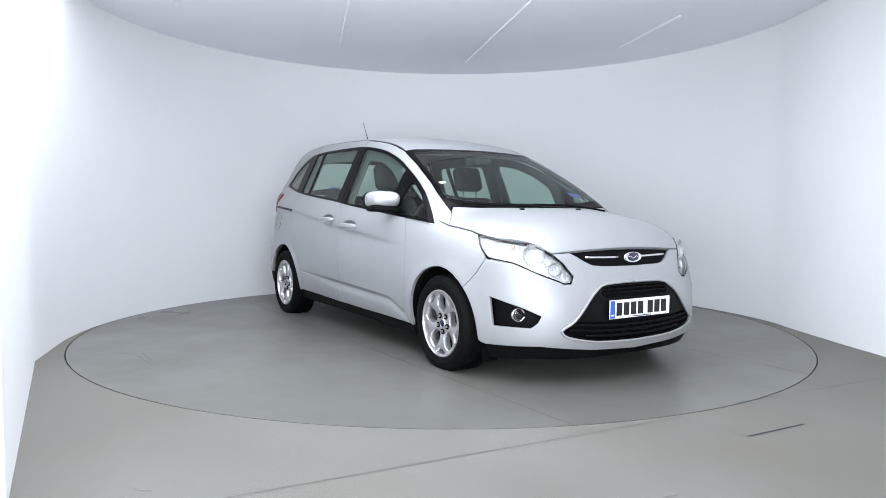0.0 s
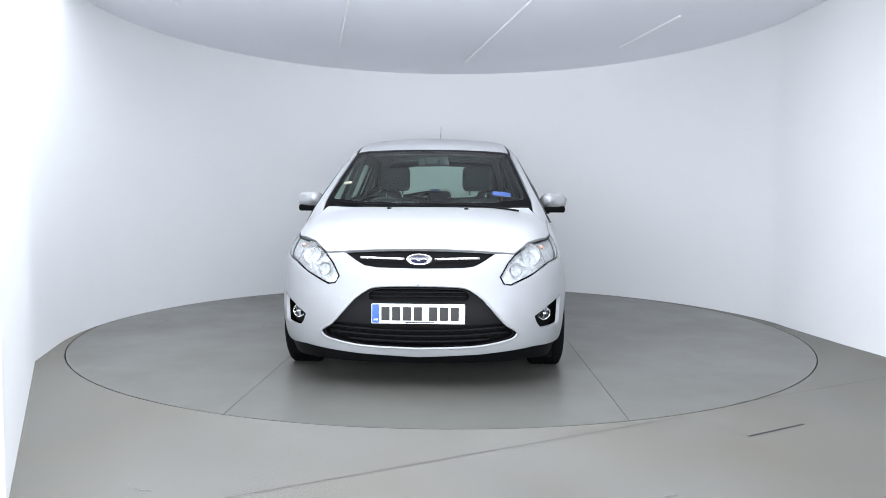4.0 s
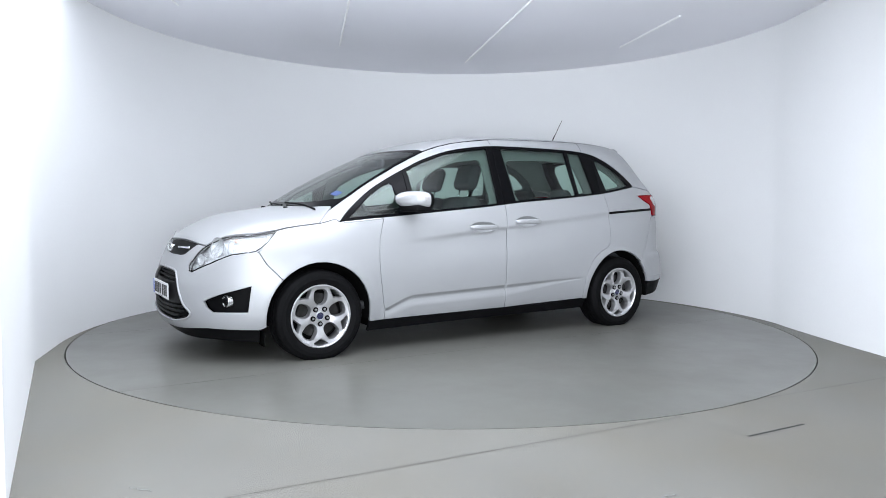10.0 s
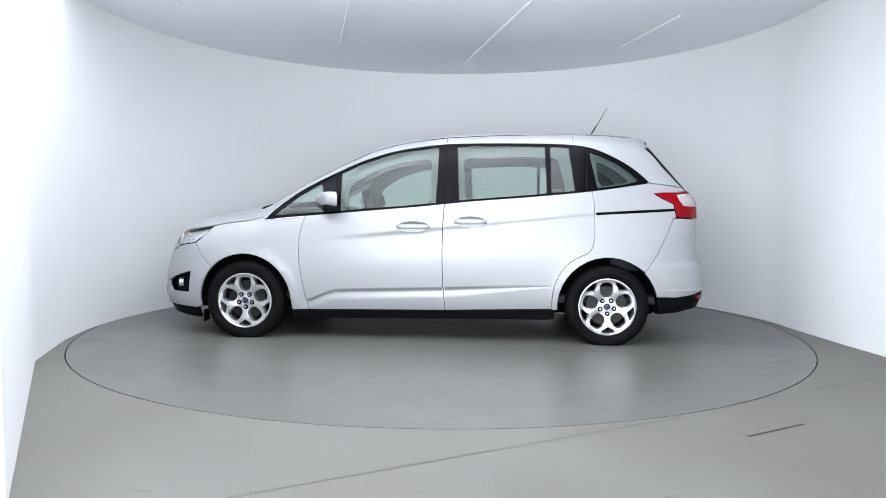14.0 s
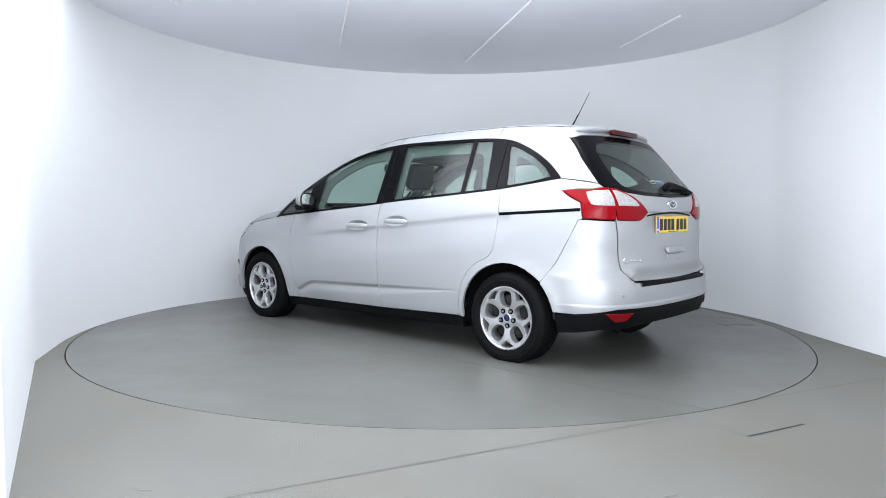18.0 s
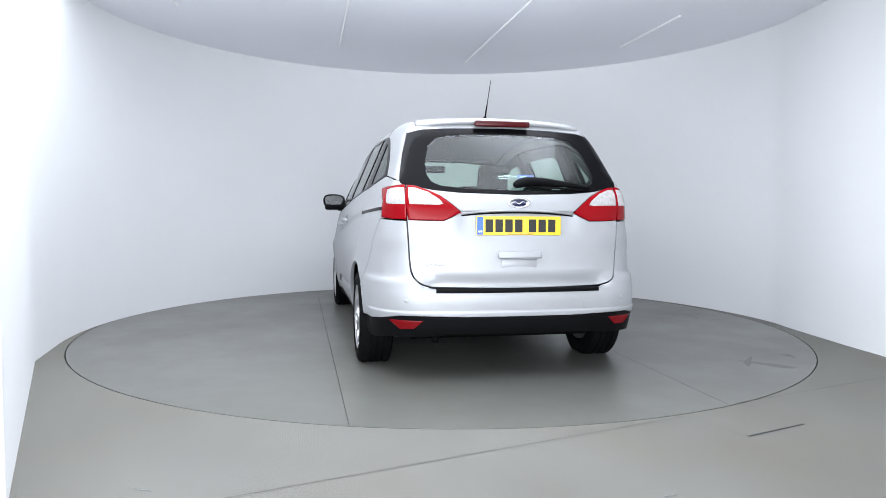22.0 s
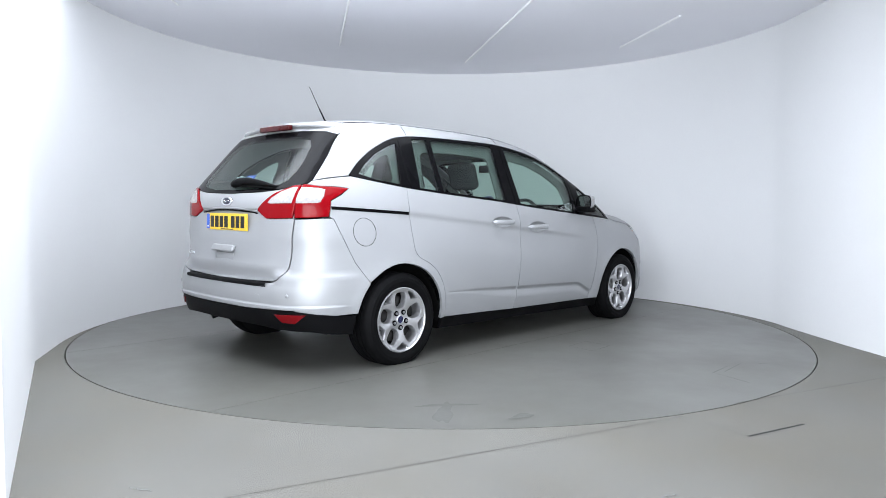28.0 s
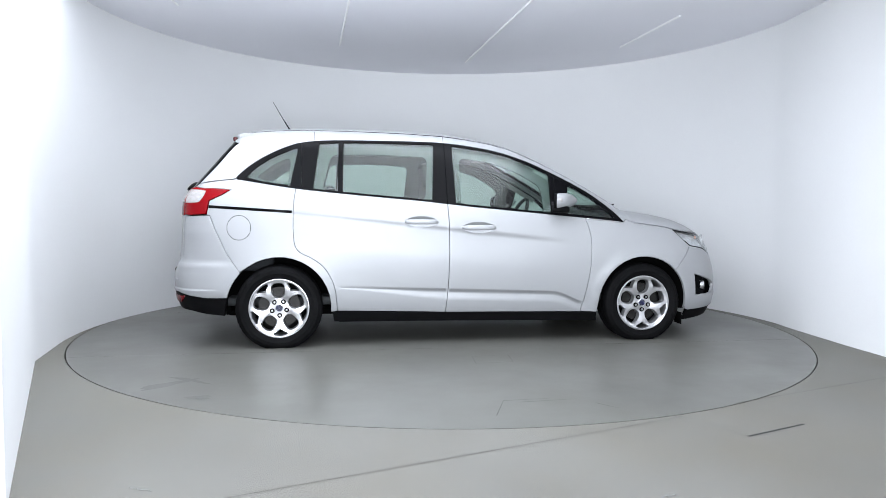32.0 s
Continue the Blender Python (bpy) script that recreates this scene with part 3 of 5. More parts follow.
def build_shell():
    # front wing
    fender = S((1.757, 0.656), (1.80, 0.733), (1.668, 0.868), (1.60, 0.885), (1.49, 0.900), (1.373, 0.914), (1.32, 0.927), (1.262, 0.945), *between(BELT, 1.24, 0.912), *SEAM_A[1:], (1.022, 0.224), *arch(HUBX, AR, 190, 44)[1:])
    both("fender", "side", fender, PAINT, gap=0.0018)
    # doors
    d1 = S(*between(BELT, 0.912, -0.162), *SEAM_B[1:], *SEAM_A[::-1][:-1])
    xs = np.linspace(0.97, -0.95, 96)
    crease = [list(zip(xs, crease_low(xs) + k)) for k in (0.020, 0.010, 0.005, 0.0)]
    crease += [list(zip(xs, crease_low(xs) - crease_wide(xs) * k)) for k in (0.35, 0.7, 1.0, 1.25)]
    xs = np.linspace(0.9, -1.27, 80)
    crease += [list(zip(xs, 0.868 - 0.101 * xs + k)) for k in (0.012, 0.0, -0.014, -0.028, -0.045)]
    EMPTY["door1"] = both("door", "side", d1, PAINT, lines=crease, grid=0.03, holes=[S(*HOLE[0])])
    d2 = S(*between(BELT, -0.162, -1.276), *SEAM_C[1:], *SEAM_B[::-1][:-1])
    EMPTY["door2"] = both("sliding_door", "side", d2, PAINT, lines=crease, grid=0.03, holes=[S(*HOLE[1])])
    # rear quarter
    lampedge = R((0.690, 1.188), (0.676, 1.166)) + S((-1.93, 1.155), (-1.84, 1.155), (-1.735, 1.146), (-1.80, 1.105), (-1.884, 1.065), (-1.905, 0.965))
    q = S(*between(BELT, -1.276, -1.70), (-1.80, 1.212)) + lampedge + S((-1.882, 0.958), (-1.841, 0.857), (-1.759, 0.683), (-1.668, 0.556), *arch(-HUBX, 0.372, 135, -5)[1:], (-0.985, 0.262), *SEAM_C[::-1][:-1])
    quarter = both("rear_quarter", "side", q, PAINT, gap=0.001)
    both("door_rail", "side", S((-1.302, 0.998), (-1.302, 0.978), (-1.89, 1.012), (-1.89, 1.032)), GLOSSY, quarter, "black sliding door rail", lift=0.003, gap=0, flange=0.004, edge=0.002)
    # sill
    both("sill", "side", S((1.022, 0.222), (0.277, 0.236), (-0.594, 0.251), (-1.012, 0.262), (-1.0, 0.18), (-0.598, 0.172), (0.279, 0.162), (1.03, 0.150)), BLACK, label="black plastic sill")
    # side frame with A pillar, roof edge and D pillar
    DITCH = T(CORNER) + T((1.18, 0.722)) + [T(q)[0] for q in ((0.95, 0.686), (0.7, 0.646), (0.45, 0.612), (0.2, 0.600), (-0.2, 0.588), (-0.8, 0.572), (-1.3, 0.555), (-1.60, 0.535))]
    EMPTY["ditch"] = DITCH
    lowline = S(*ROOFLINE)
    back = R((0.606, 1.50), (0.651, 1.36), (0.679, 1.24), (0.690, 1.188))
    frame_loop = DITCH + [(-1.70, 0.56, 1.55)] + back + S((-1.80, 1.216)) + lowline[::-1] + S((1.262, 0.946), (1.32, 0.929), (1.373, 0.917))
    both("side_frame", "round", frame_loop, PAINT, grid=0.035, gap=0.001, edge=0.002)
    both("roof_strip", "round", [(x, y + 0.002, z) for x, y, z in DITCH[4:]] + [(x, y - 0.016, z) for x, y, z in DITCH[4:]][::-1], GLOSSY, gap=0, lift=-0.001, flange=0.01, edge=0.002, label="black roof joint strip")
    # window surround in four pieces, each with its panes
    def surround(parent, x0, x1, panes):
        lp = S(*between(ROOFLINE, x0, x1), *between(BELT, x1, x0))
        hs = [S(*p) for p in panes]
        both("window_frame", "side", lp, GLOSSY, parent, "gloss black window frame", holes=hs, gap=0.0015, lift=0.001, grid=0.04, edge=0.003)
        for p in panes:
            both("window", "side", S(*p), GLASS, parent, "green-tinted side window", gap=0.0005, lift=-0.004, flange=0, edge=0.002, grid=0.06)
    def inset(line, d):
        return [(x, z + d) for x, z in line]
    top, bot = inset(ROOFLINE, -0.022), inset(BELT, 0.016)
    quarter_f = [(1.165, 0.955), (1.08, 1.032), (0.985, 1.112), (0.86, 1.187), (0.815, 1.204), (0.80, 1.19), (0.766, 1.0), (0.775, 0.988)]
    surround(car, 1.2395, 0.69, [quarter_f])
    surround(EMPTY["door1"], 0.69, -0.162, [[*between(top, 0.655, -0.105), *between(bot, -0.095, 0.640)]])
    surround(EMPTY["door2"], -0.162, -1.235, [[*between(top, -0.245, -0.925), *between(bot, -0.935, -0.275)], [*between(top, -0.965, -1.105), *between(bot, -1.150, -0.972)]])
    surround(quarter, -1.235, -1.70, [[(-1.262, 1.462), (-1.36, 1.430), (-1.47, 1.375), (-1.57, 1.305), (-1.632, 1.240), (-1.50, 1.207), (-1.318, 1.183)]])
    # roof, windscreen, bonnet
    roof = [(x, y - 0.014, z) for x, y, z in DITCH[4:]]
    roof = T(*[(x, y) for x, y, z in roof], (-1.645, 0.30), (-1.655, 0.0), (-1.645, -0.30), *[(x, -y) for x, y, z in roof[::-1]], (0.475, -0.3), (0.485, 0), (0.475, 0.3))
    panel("roof", "top", roof, PAINT, car, grid=0.06)
    def screen():
        s = [(0.47, 0.0), (0.46, 0.3), (0.445, 0.604), (0.7, 0.637), (0.95, 0.676), (1.16, 0.718), (1.262, 0.722), (1.232, 0.695), (1.294, 0.50), (1.325, 0.25), (1.335, 0.0)]
        return s + [(x, -y) for x, y in s[::-1]][1:-1]
    sc = screen()
    clearp = [(0.515, 0.0), (0.51, 0.3), (0.505, 0.572), (0.72, 0.607), (0.95, 0.645), (1.13, 0.680), (1.165, 0.668), (1.235, 0.47), (1.265, 0.25), (1.275, 0.0)]
    clearp = clearp + [(x, -y) for x, y in clearp[::-1]][1:-1]
    panel("windscreen_border", "top", T(*sc), GLOSSY, car, "black printed windscreen border", holes=[T(*clearp)], lift=-0.002, gap=0.001, grid=0.05)
    panel("windscreen", "top", T(*clearp), GLASS, car, "green-tinted windscreen", lift=-0.002, gap=-0.001, flange=0, edge=0.002, grid=0.06)
    edge = S((1.373, 0.917), (1.49, 0.903), (1.60, 0.888), (1.666, 0.873), (1.74, 0.862), (1.82, 0.849)) + F((0.63, 0.829), (0.545, 0.768), (0.47, 0.774), (0.43, 0.776), (0.306, 0.784), (0.145, 0.790), (0.0, 0.791))
    hood = T((1.345, 0.0), (1.335, 0.25), (1.30, 0.50), (1.24, 0.695), CORNER) + edge
    panel("bonnet", "hood", hood + [(x, -y, z) for x, y, z in hood[::-1]][1:-1], PAINT, car, grid=0.04, gap=0.0022)


UPPER = [(0.0, 0.783), (0.145, 0.782), (0.306, 0.777), (0.425, 0.766), (0.360, 0.725), (0.312, 0.700), (0.243, 0.690), (0.0, 0.686)]
LOWER = curve([(0.0, 0.592), (0.16, 0.590), (0.268, 0.580), (0.325, 0.548), (0.372, 0.510), (0.487, 0.382), (0.556, 0.332), (0.540, 0.302), (0.480, 0.280), (0.31, 0.252), (0.0, 0.240)], 4)


def full(half):
    return half + [(-y, z) for y, z in half[::-1] if abs(y) > 1e-6]


def build_front():
    up, low, fog = F(*full(UPPER)), F(*full(LOWER)), S((1.852, 0.512)) + F((0.745, 0.462), (0.660, 0.414), (0.676, 0.372), (0.702, 0.342)) + S((1.905, 0.342), (1.872, 0.342))
    fogr = [(x, -y, z) for x, y, z in fog]
    lamp = S((1.664, 0.870), (1.735, 0.795), (1.815, 0.735)) + F((0.755, 0.712), (0.66, 0.655), (0.52, 0.594), (0.480, 0.598), (0.455, 0.640), (0.50, 0.715), (0.545, 0.765), (0.63, 0.826)) + S((1.82, 0.846))
    half = F((0.0, 0.686), (0.243, 0.690), (0.312, 0.700), (0.360, 0.725), (0.425, 0.766), (0.44, 0.770))
    seam = F((0.455, 0.640), (0.480, 0.596), (0.52, 0.591), (0.66, 0.652), (0.755, 0.709))
    left = half + F((0.545, 0.764), (0.50, 0.715)) + seam + S((1.80, 0.731), (1.757, 0.654), *[p for p in arch(HUBX, AR, 44, -8)], (1.80, 0.222)) + F((0.655, 0.236), (0.333, 0.203), (0.0, 0.185))
    loop = left + [(x, -y, z) for x, y, z in left[::-1]][1:-1]
    bumper = panel("front_bumper", "nose", loop, PAINT, car, holes=[low, fog, fogr], grid=0.035, gap=0.0014)
    lipr = [(x, -y, z) for x, y, z in S((1.80, 0.218))]
    lp = S((1.80, 0.218)) + F((0.655, 0.232), (0.333, 0.199), (0.0, 0.181), (-0.333, 0.199), (-0.655, 0.232)) + lipr + [(x, -y, z) for x, y, z in S((1.79, 0.135))] + F((-0.655, 0.150), (-0.333, 0.140), (0.0, 0.135), (0.333, 0.140), (0.655, 0.150)) + S((1.79, 0.135))
    panel("front_lip", "nose", lp, BLACK, bumper, "black plastic lower lip", lift=-0.012, gap=0, grid=0.05)
    for loop_, name in ((up, "upper_grille"), (low, "lower_grille")):
        panel(name, "nose", loop_, BLACK, bumper, "black plastic grille", lift=-0.045 if loop_ is low else -0.022, gap=-0.01, flange=0, grid=0.05)
    slot = [(0.0, 0.574), (0.22, 0.571), (0.262, 0.563), (0.280, 0.545), (0.276, 0.522), (0.250, 0.512), (0.0, 0.509)]
    rack = [(0.0, 0.366), (0.30, 0.368), (0.472, 0.380), (0.535, 0.334), (0.520, 0.309), (0.470, 0.290), (0.31, 0.262), (0.0, 0.250)]
    panel("grille_panel", "nose", low, SATIN, bumper, "satin black grille panel round the plate", holes=[F(*full(slot)), F(*full(rack))], lift=-0.010, gap=0.002, flange=0.03, edge=0.006, grid=0.035)
    for z, hw in ((0.553, 0.275), (0.530, 0.278)):
        p = F(*[(hw * (2 * i / 12 - 1), z) for i in range(13)])
        v, f = tube([(x - 0.020, y, zz) for x, y, zz in p], 0.0065, 6)
        mesh_part("grille_bar", v, f, SATIN, bumper)
    for z, hw in ((0.341, 0.515), (0.310, 0.505), (0.280, 0.400)):
        p = F(*[(hw * (2 * i / 16 - 1), z) for i in range(17)])
        v, f = tube([(x - 0.014, y, zz + 0.022 * (abs(y) / 0.49) ** 2) for x, y, zz in p], 0.009, 8)
        mesh_part("grille_bar", v, f, SATIN, bumper)
    # chrome strip in the upper grille
    for s in (1, -1):
        p = F(*[(s * (0.085 + 0.255 * i / 10), 0.736 + 0.006 * i / 10) for i in range(11)])
        v, f = tube([(x, y, z) for x, y, z in p], 0.008, 8)
        mesh_part("chrome_strip", v, f, CHROME, bumper, "bright chrome grille strip")
    # surround of the lower grille
    ring = [Vector(p) for p in F(*[tuple(q) for q in ring_curve(full(LOWER), 0.03)])]
    v, f = tube([tuple(p) for p in ring] + [tuple(ring[0])], 0.0075, 8)
    mesh_part("grille_surround", v, f, PAINT, bumper, "thin bright surround of the lower grille")
    # badge
    badge(2.176, 0.738, 1, 0.074, 0.032)
    plate(2.252, 0.440, 1)
    # headlamps
    shell = both("headlight", "nose", lamp, CHROME_SOFT, label="clear headlight with bright reflector bowls", lift=-0.030, gap=-0.002, flange=0, grid=0.04)
    both("lamp_rim", "nose", lamp, GLOSSY, shell, holes=[shrink3(lamp, 0.0065)], lift=-0.003, gap=0.0, flange=0.004, edge=0.001, grid=0.04)
    for i, s in enumerate((1, -1)):
        for (y, z, r, mat, nm) in ((0.640, 0.758, 0.062, CHROME_SOFT, "reflector_bowl"), (0.548, 0.675, 0.036, CHROME_SOFT, "reflector_bowl"), (0.715, 0.80, 0.022, AMBER, "indicator_bulb")):
            c = np.array(F((y, z))[0])
            prof = [(r, 0.004), (r * 0.97, -0.002), (r * 0.8, -0.018), (r * 0.45, -0.030), (0.001, -0.034)] if mat is CHROME_SOFT else [(r * 0.6, -0.012), (r * 0.5, -0.002), (0.001, 0.003)]
            vv, ff = revolve(prof, 24, "x", (0, 0, 0))
            d = np.array([0.90, 0.42 * s, 0.12])
            m = Vector(d).to_track_quat("X", "Z").to_matrix().to_4x4()
            m.translation = Vector((c[0] - 0.022, c[1] * s, c[2]))
            mesh_part(nm, [m @ Vector(q) for q in vv], ff, mat, shell[i])
        for (y, z, r) in ((0.640, 0.758, 0.066), (0.548, 0.675, 0.040)):
            c = np.array(F((y, z))[0])
            m = Vector((0.90, 0.42 * s, 0.12)).to_track_quat("X", "Z").to_matrix().to_4x4()
            m.translation = Vector((c[0] - 0.018, c[1] * s, c[2]))
            mesh_part("bowl_ring", *[[m @ Vector(q) for q in g] if k == 0 else g for k, g in enumerate(tube([(0, r * math.cos(0.2618 * j), r * math.sin(0.2618 * j)) for j in range(25)], 0.0018, 6))], LAMPGREY, shell[i])
        for z0, z1, y0, y1 in ((0.70, 0.80, 0.735, 0.690), (0.69, 0.72, 0.60, 0.50)):
            p = F(*[(y0 + (y1 - y0) * k / 6, z0 + (z1 - z0) * k / 6) for k in range(7)])
            mesh_part("lamp_divider", *tube([(x - 0.020, y * s, z) for x, y, z in p], 0.0028, 6), LAMPGREY, shell[i])
    for ob in both("lens", "nose", lamp, CLEAR, shell, "clear plastic lens", gap=0.003, lift=0.0, flange=0.0, edge=0.003, grid=0.04):
        ob.visible_shadow = False
    # fog lamps
    for i, s in enumerate((1, -1)):
        fl = fog if s == 1 else fogr
        pod = panel("fog_light", "nose", fl, BLACK, car, "round fog light in a black recess", lift=-0.055, gap=-0.012, flange=0, grid=0.05)
        c = np.array(fog).mean(0)
        c[0] -= 0.046
        c[1] -= 0.008
        m = Vector((0.96, 0.28 * s, 0.0)).to_track_quat("X", "Z").to_matrix().to_4x4()
        m.translation = Vector((c[0], c[1] * s, c[2] + 0.004))
        for prof, mat, nm in (([(0.040, -0.02), (0.040, 0.010), (0.037, 0.014), (0.034, 0.011), (0.031, 0.0)], CHROME, "bezel"), ([(0.035, 0.004), (0.024, 0.009), (0.001, 0.011)], CLEAR, "lens"), ([(0.036, 0.0), (0.022, -0.016), (0.001, -0.020)], FOGGREY, "reflector")):
            vv, ff = revolve(prof, 28, "x")
            mesh_part(nm, [m @ Vector(q) for q in vv], ff, mat, pod)


def shrink3(loop, d):
    p = flat("nose", loop) * (0.9, 1)
    q = shrink(p, d) / (0.9, 1)
    return [tuple(v) for v in solve(*rays("nose", q))]


LAMPGREY = material("grey_lamp_moulding", (0.30, 0.30, 0.31), 0.35, 0.5)
FOGGREY = material("grey_fog_reflector", (0.22, 0.22, 0.23), 0.2, 0.9)
CHROME_SOFT = material("bright_reflector", (0.55, 0.555, 0.56), 0.40, 0.6, 0, 0.5, 0.22, 45, 0.9)
for node in CHROME_SOFT.node_tree.nodes:
    if node.bl_idname == "ShaderNodeBump":
        node.inputs["Distance"].default_value = 0.012


def oval(rx, rz, h, n=32):
    return [(rx * math.cos(2 * math.pi * i / n), rz * math.sin(2 * math.pi * i / n), h) for i in range(n)]


def badge(x, z, way, rx, rz):
    """Blue oval enamel badge in a chrome rim; no letters."""
    m = Matrix(((0, 0, way, x), (way, 0, 0, 0), (0, 1, 0, z), (0, 0, 0, 1)))
    for nm, mat, loops in (("badge", CHROME, [(1.0, 0.0), (1.0, 0.006), (0.96, 0.010), (0.90, 0.008)]), ("badge_field", BLUE, [(0.90, 0.006), (0.55, 0.010), (0.02, 0.011)])):
        vs, fs = [], []
        for k, h in loops:
            vs += oval(rx * k - (0.004 if k < 0.95 and k > 0.5 else 0), rz * k, h)
        n = 32
        for r in range(len(loops) - 1):
            for i in range(n):
                fs.append((r * n + i, r * n + (i + 1) % n, (r + 1) * n + (i + 1) % n, (r + 1) * n + i))
        fs.append(tuple((len(loops) - 1) * n + i for i in range(n)))
        ob = mesh_part(nm, [m @ Vector(v) for v in vs], fs, mat, car if nm == "badge" else EMPTY["badge"], "plain blue oval badge with a chrome rim" if nm == "badge" else "")
        EMPTY["badge"] = ob if nm == "badge" else EMPTY["badge"]
    v, f = tube([m @ Vector((rx * (-0.60 + 1.20 * i / 24), rz * 0.20 * math.sin(i * 0.42), 0.0105)) for i in range(25)], [0.0014 + 0.0022 * math.sin(math.pi * i / 24) for i in range(25)], 6)
    mesh_part("badge_ornament", v, f, CHROME, EMPTY["badge"])


def plate(x, z, way, tilt=0.0):
    """Number plate with a blue band and plain bars for its characters."""
    m = Matrix.Translation((x, 0, z)) @ Matrix.Rotation(tilt, 4, "Y") @ Matrix(((0, 0, way, 0), (way, 0, 0, 0), (0, 1, 0, 0), (0, 0, 0, 1)))
    bm = bmesh.new()
    box(bm, (-0.26, -0.0555, -0.006), (0.26, 0.0555, 0), 0.004, 2, m)
    ob = part("number_plate", bm, PLATEWHITE if way > 0 else PLATEYELLOW, car, ("white front" if way > 0 else "yellow rear") + " number plate with blue band", smooth=False)
    bm = bmesh.new()
    box(bm, (-0.256, -0.0515, 0), (-0.218, 0.0515, 0.0008), 0, 1, m)
    part("blue_band", bm, PLATEBLUE, ob, smooth=False)
    bm = bmesh.new()
    for i in range(4):
        box(bm, (-0.247 + 0.006 * i, -0.038, 0.0008), (-0.243 + 0.006 * i, -0.028, 0.0012), 0, 1, m)
    part("band_mark", bm, PLATEWHITE, ob, smooth=False)
    for u in (-0.205, -0.145, -0.085, -0.025, 0.06, 0.12, 0.18):
        bm = bmesh.new()
        box(bm, (u, -0.038, 0), (u + 0.046, 0.038, 0.001), 0, 1, m)
        part("plate_bar", bm, INK, ob, smooth=False)
    bm = bmesh.new()
    box(bm, (-0.07, -0.0505, 0), (0.09, -0.0455, 0.0008), 0, 1, m)
    part("maker_bar", bm, BLUE, ob, smooth=False)


def build_rear():
    GL = [(0.0, 1.538), (0.34, 1.528), (0.52, 1.516), (0.603, 1.498), (0.649, 1.36), (0.677, 1.24), (0.688, 1.188), (0.676, 1.168), (0.655, 1.164), (0.5, 1.134), (0.34, 1.120), (0.0, 1.112)]
    CL = [(0.0, 1.492), (0.30, 1.487), (0.43, 1.465), (0.492, 1.41), (0.522, 1.30), (0.528, 1.235), (0.505, 1.185), (0.45, 1.160), (0.27, 1.142), (0.0, 1.136)]
    glass, clearp = R(*full(GL)), R(*full(CL))
    lampin = [(0.648, 1.162), (0.60, 1.157), (0.53, 1.132), (0.465, 1.101), (0.40, 1.052), (0.345, 1.003), (0.40, 0.974), (0.45, 0.952), (0.55, 0.953), (0.648, 0.957)]
    li = R(*lampin)
    lir = [(x, -y, z) for x, y, z in li]
    left = R((0.0, 1.110), (0.34, 1.118), (0.5, 1.133), (0.655, 1.165), (0.655, 0.955), *[tuple(p) for p in curve([(0.640, 0.721), (0.626, 0.640), (0.585, 0.592), (0.512, 0.567)], 5)], (0.0, 0.562))
    loop = left + [(x, -y, z) for x, y, z in left[::-1]][1:-1]
    level = lambda z, w=0.62: [(a, z) for a in np.linspace(-w, w, 40)]
    relief = [level(z) for z in (0.672, 0.655, 0.635, 0.615, 0.595, 0.578)] + [level(z, 0.42) for z in (1.020, 1.012, 1.004, 0.996, 0.988, 0.96)]
    gate = panel("tailgate", "tail", loop, PAINT, car, holes=[li, lir], grid=0.03, gap=0.0015, edge=0.0015, lines=relief)
    left = R((0.0, 1.592), (0.3, 1.583), (0.50, 1.556), (0.585, 1.530), (0.604, 1.498), (0.598, 1.497), (0.52, 1.518), (0.34, 1.530), (0.0, 1.540))
    panel("gate_top", "tail", left + [(x, -y, z) for x, y, z in left[::-1]][1:-1], PAINT, gate, "silver panel above the rear window", grid=0.04, gap=0.001, edge=0.0015)
    panel("rear_window_border", "tail", glass, GLOSSY, gate, "black printed rear window border", holes=[clearp], lift=-0.001, gap=0.0005, grid=0.05)
    panel("rear_window", "tail", clearp, GLASS, gate, "green-tinted rear window", lift=-0.001, gap=-0.001, flange=0, edge=0.002, grid=0.06)
    # spoiler lip over the rear window
    sp = [(y, 1.586 - 0.11 * y * y) for y in np.linspace(-0.54, 0.54, 25)]
    top = np.array(R(*sp))
    vs, fs = [], []
    for p in top:
        e = 1 - (abs(p[1]) / 0.60) ** 4
        for dx, dz in ((0.10, 0.018), (0.02, 0.022), (-0.045 * e, 0.004), (-0.055 * e, -0.008), (-0.045 * e, -0.018), (0.02, -0.03)):
            vs.append((p[0] + dx, p[1], p[2] + dz))
    for i in range(len(top) - 1):
        for k in range(5):
            fs.append((i * 6 + k, i * 6 + k + 1, i * 6 + 7 + k, i * 6 + 6 + k))
    fs += [tuple(range(6))[::-1], tuple(range(len(vs) - 6, len(vs)))]
    spoiler = mesh_part("spoiler", vs, fs, PAINT, gate, "silver roof spoiler lip")
    bm = bmesh.new()
    box(bm, (-1.790, -0.180, 1.543), (-1.752, 0.180, 1.580), 0.009, 3)
    part("high_brake_light", bm, material("smoked_red_lens", (0.045, 0.001, 0.002), 0.2, 0, 0, 0.3), gate, "dark red high brake light")
    # tail lights: inner half on the gate, outer half on the body
    for i, s in enumerate((1, -1)):
        mm = np.array([1, s, 1])
        lo = [tuple(np.array(p) * mm) for p in li]
        a = panel("tail_light", "tail", lo, RED, gate, "red tail light with a white patch", lift=0.006, grid=0.03, edge=0.008)
        white = [tuple(np.array(p) * mm) for p in R((0.640, 1.143), (0.60, 1.140), (0.53, 1.114), (0.47, 1.075), (0.450, 1.050), (0.475, 1.044), (0.640, 1.048))]
        panel("white_patch", "tail", white, WHITELENS, a, "frosted white reversing lens", lift=0.009, gap=0, flange=0.004, edge=0.006, grid=0.03)
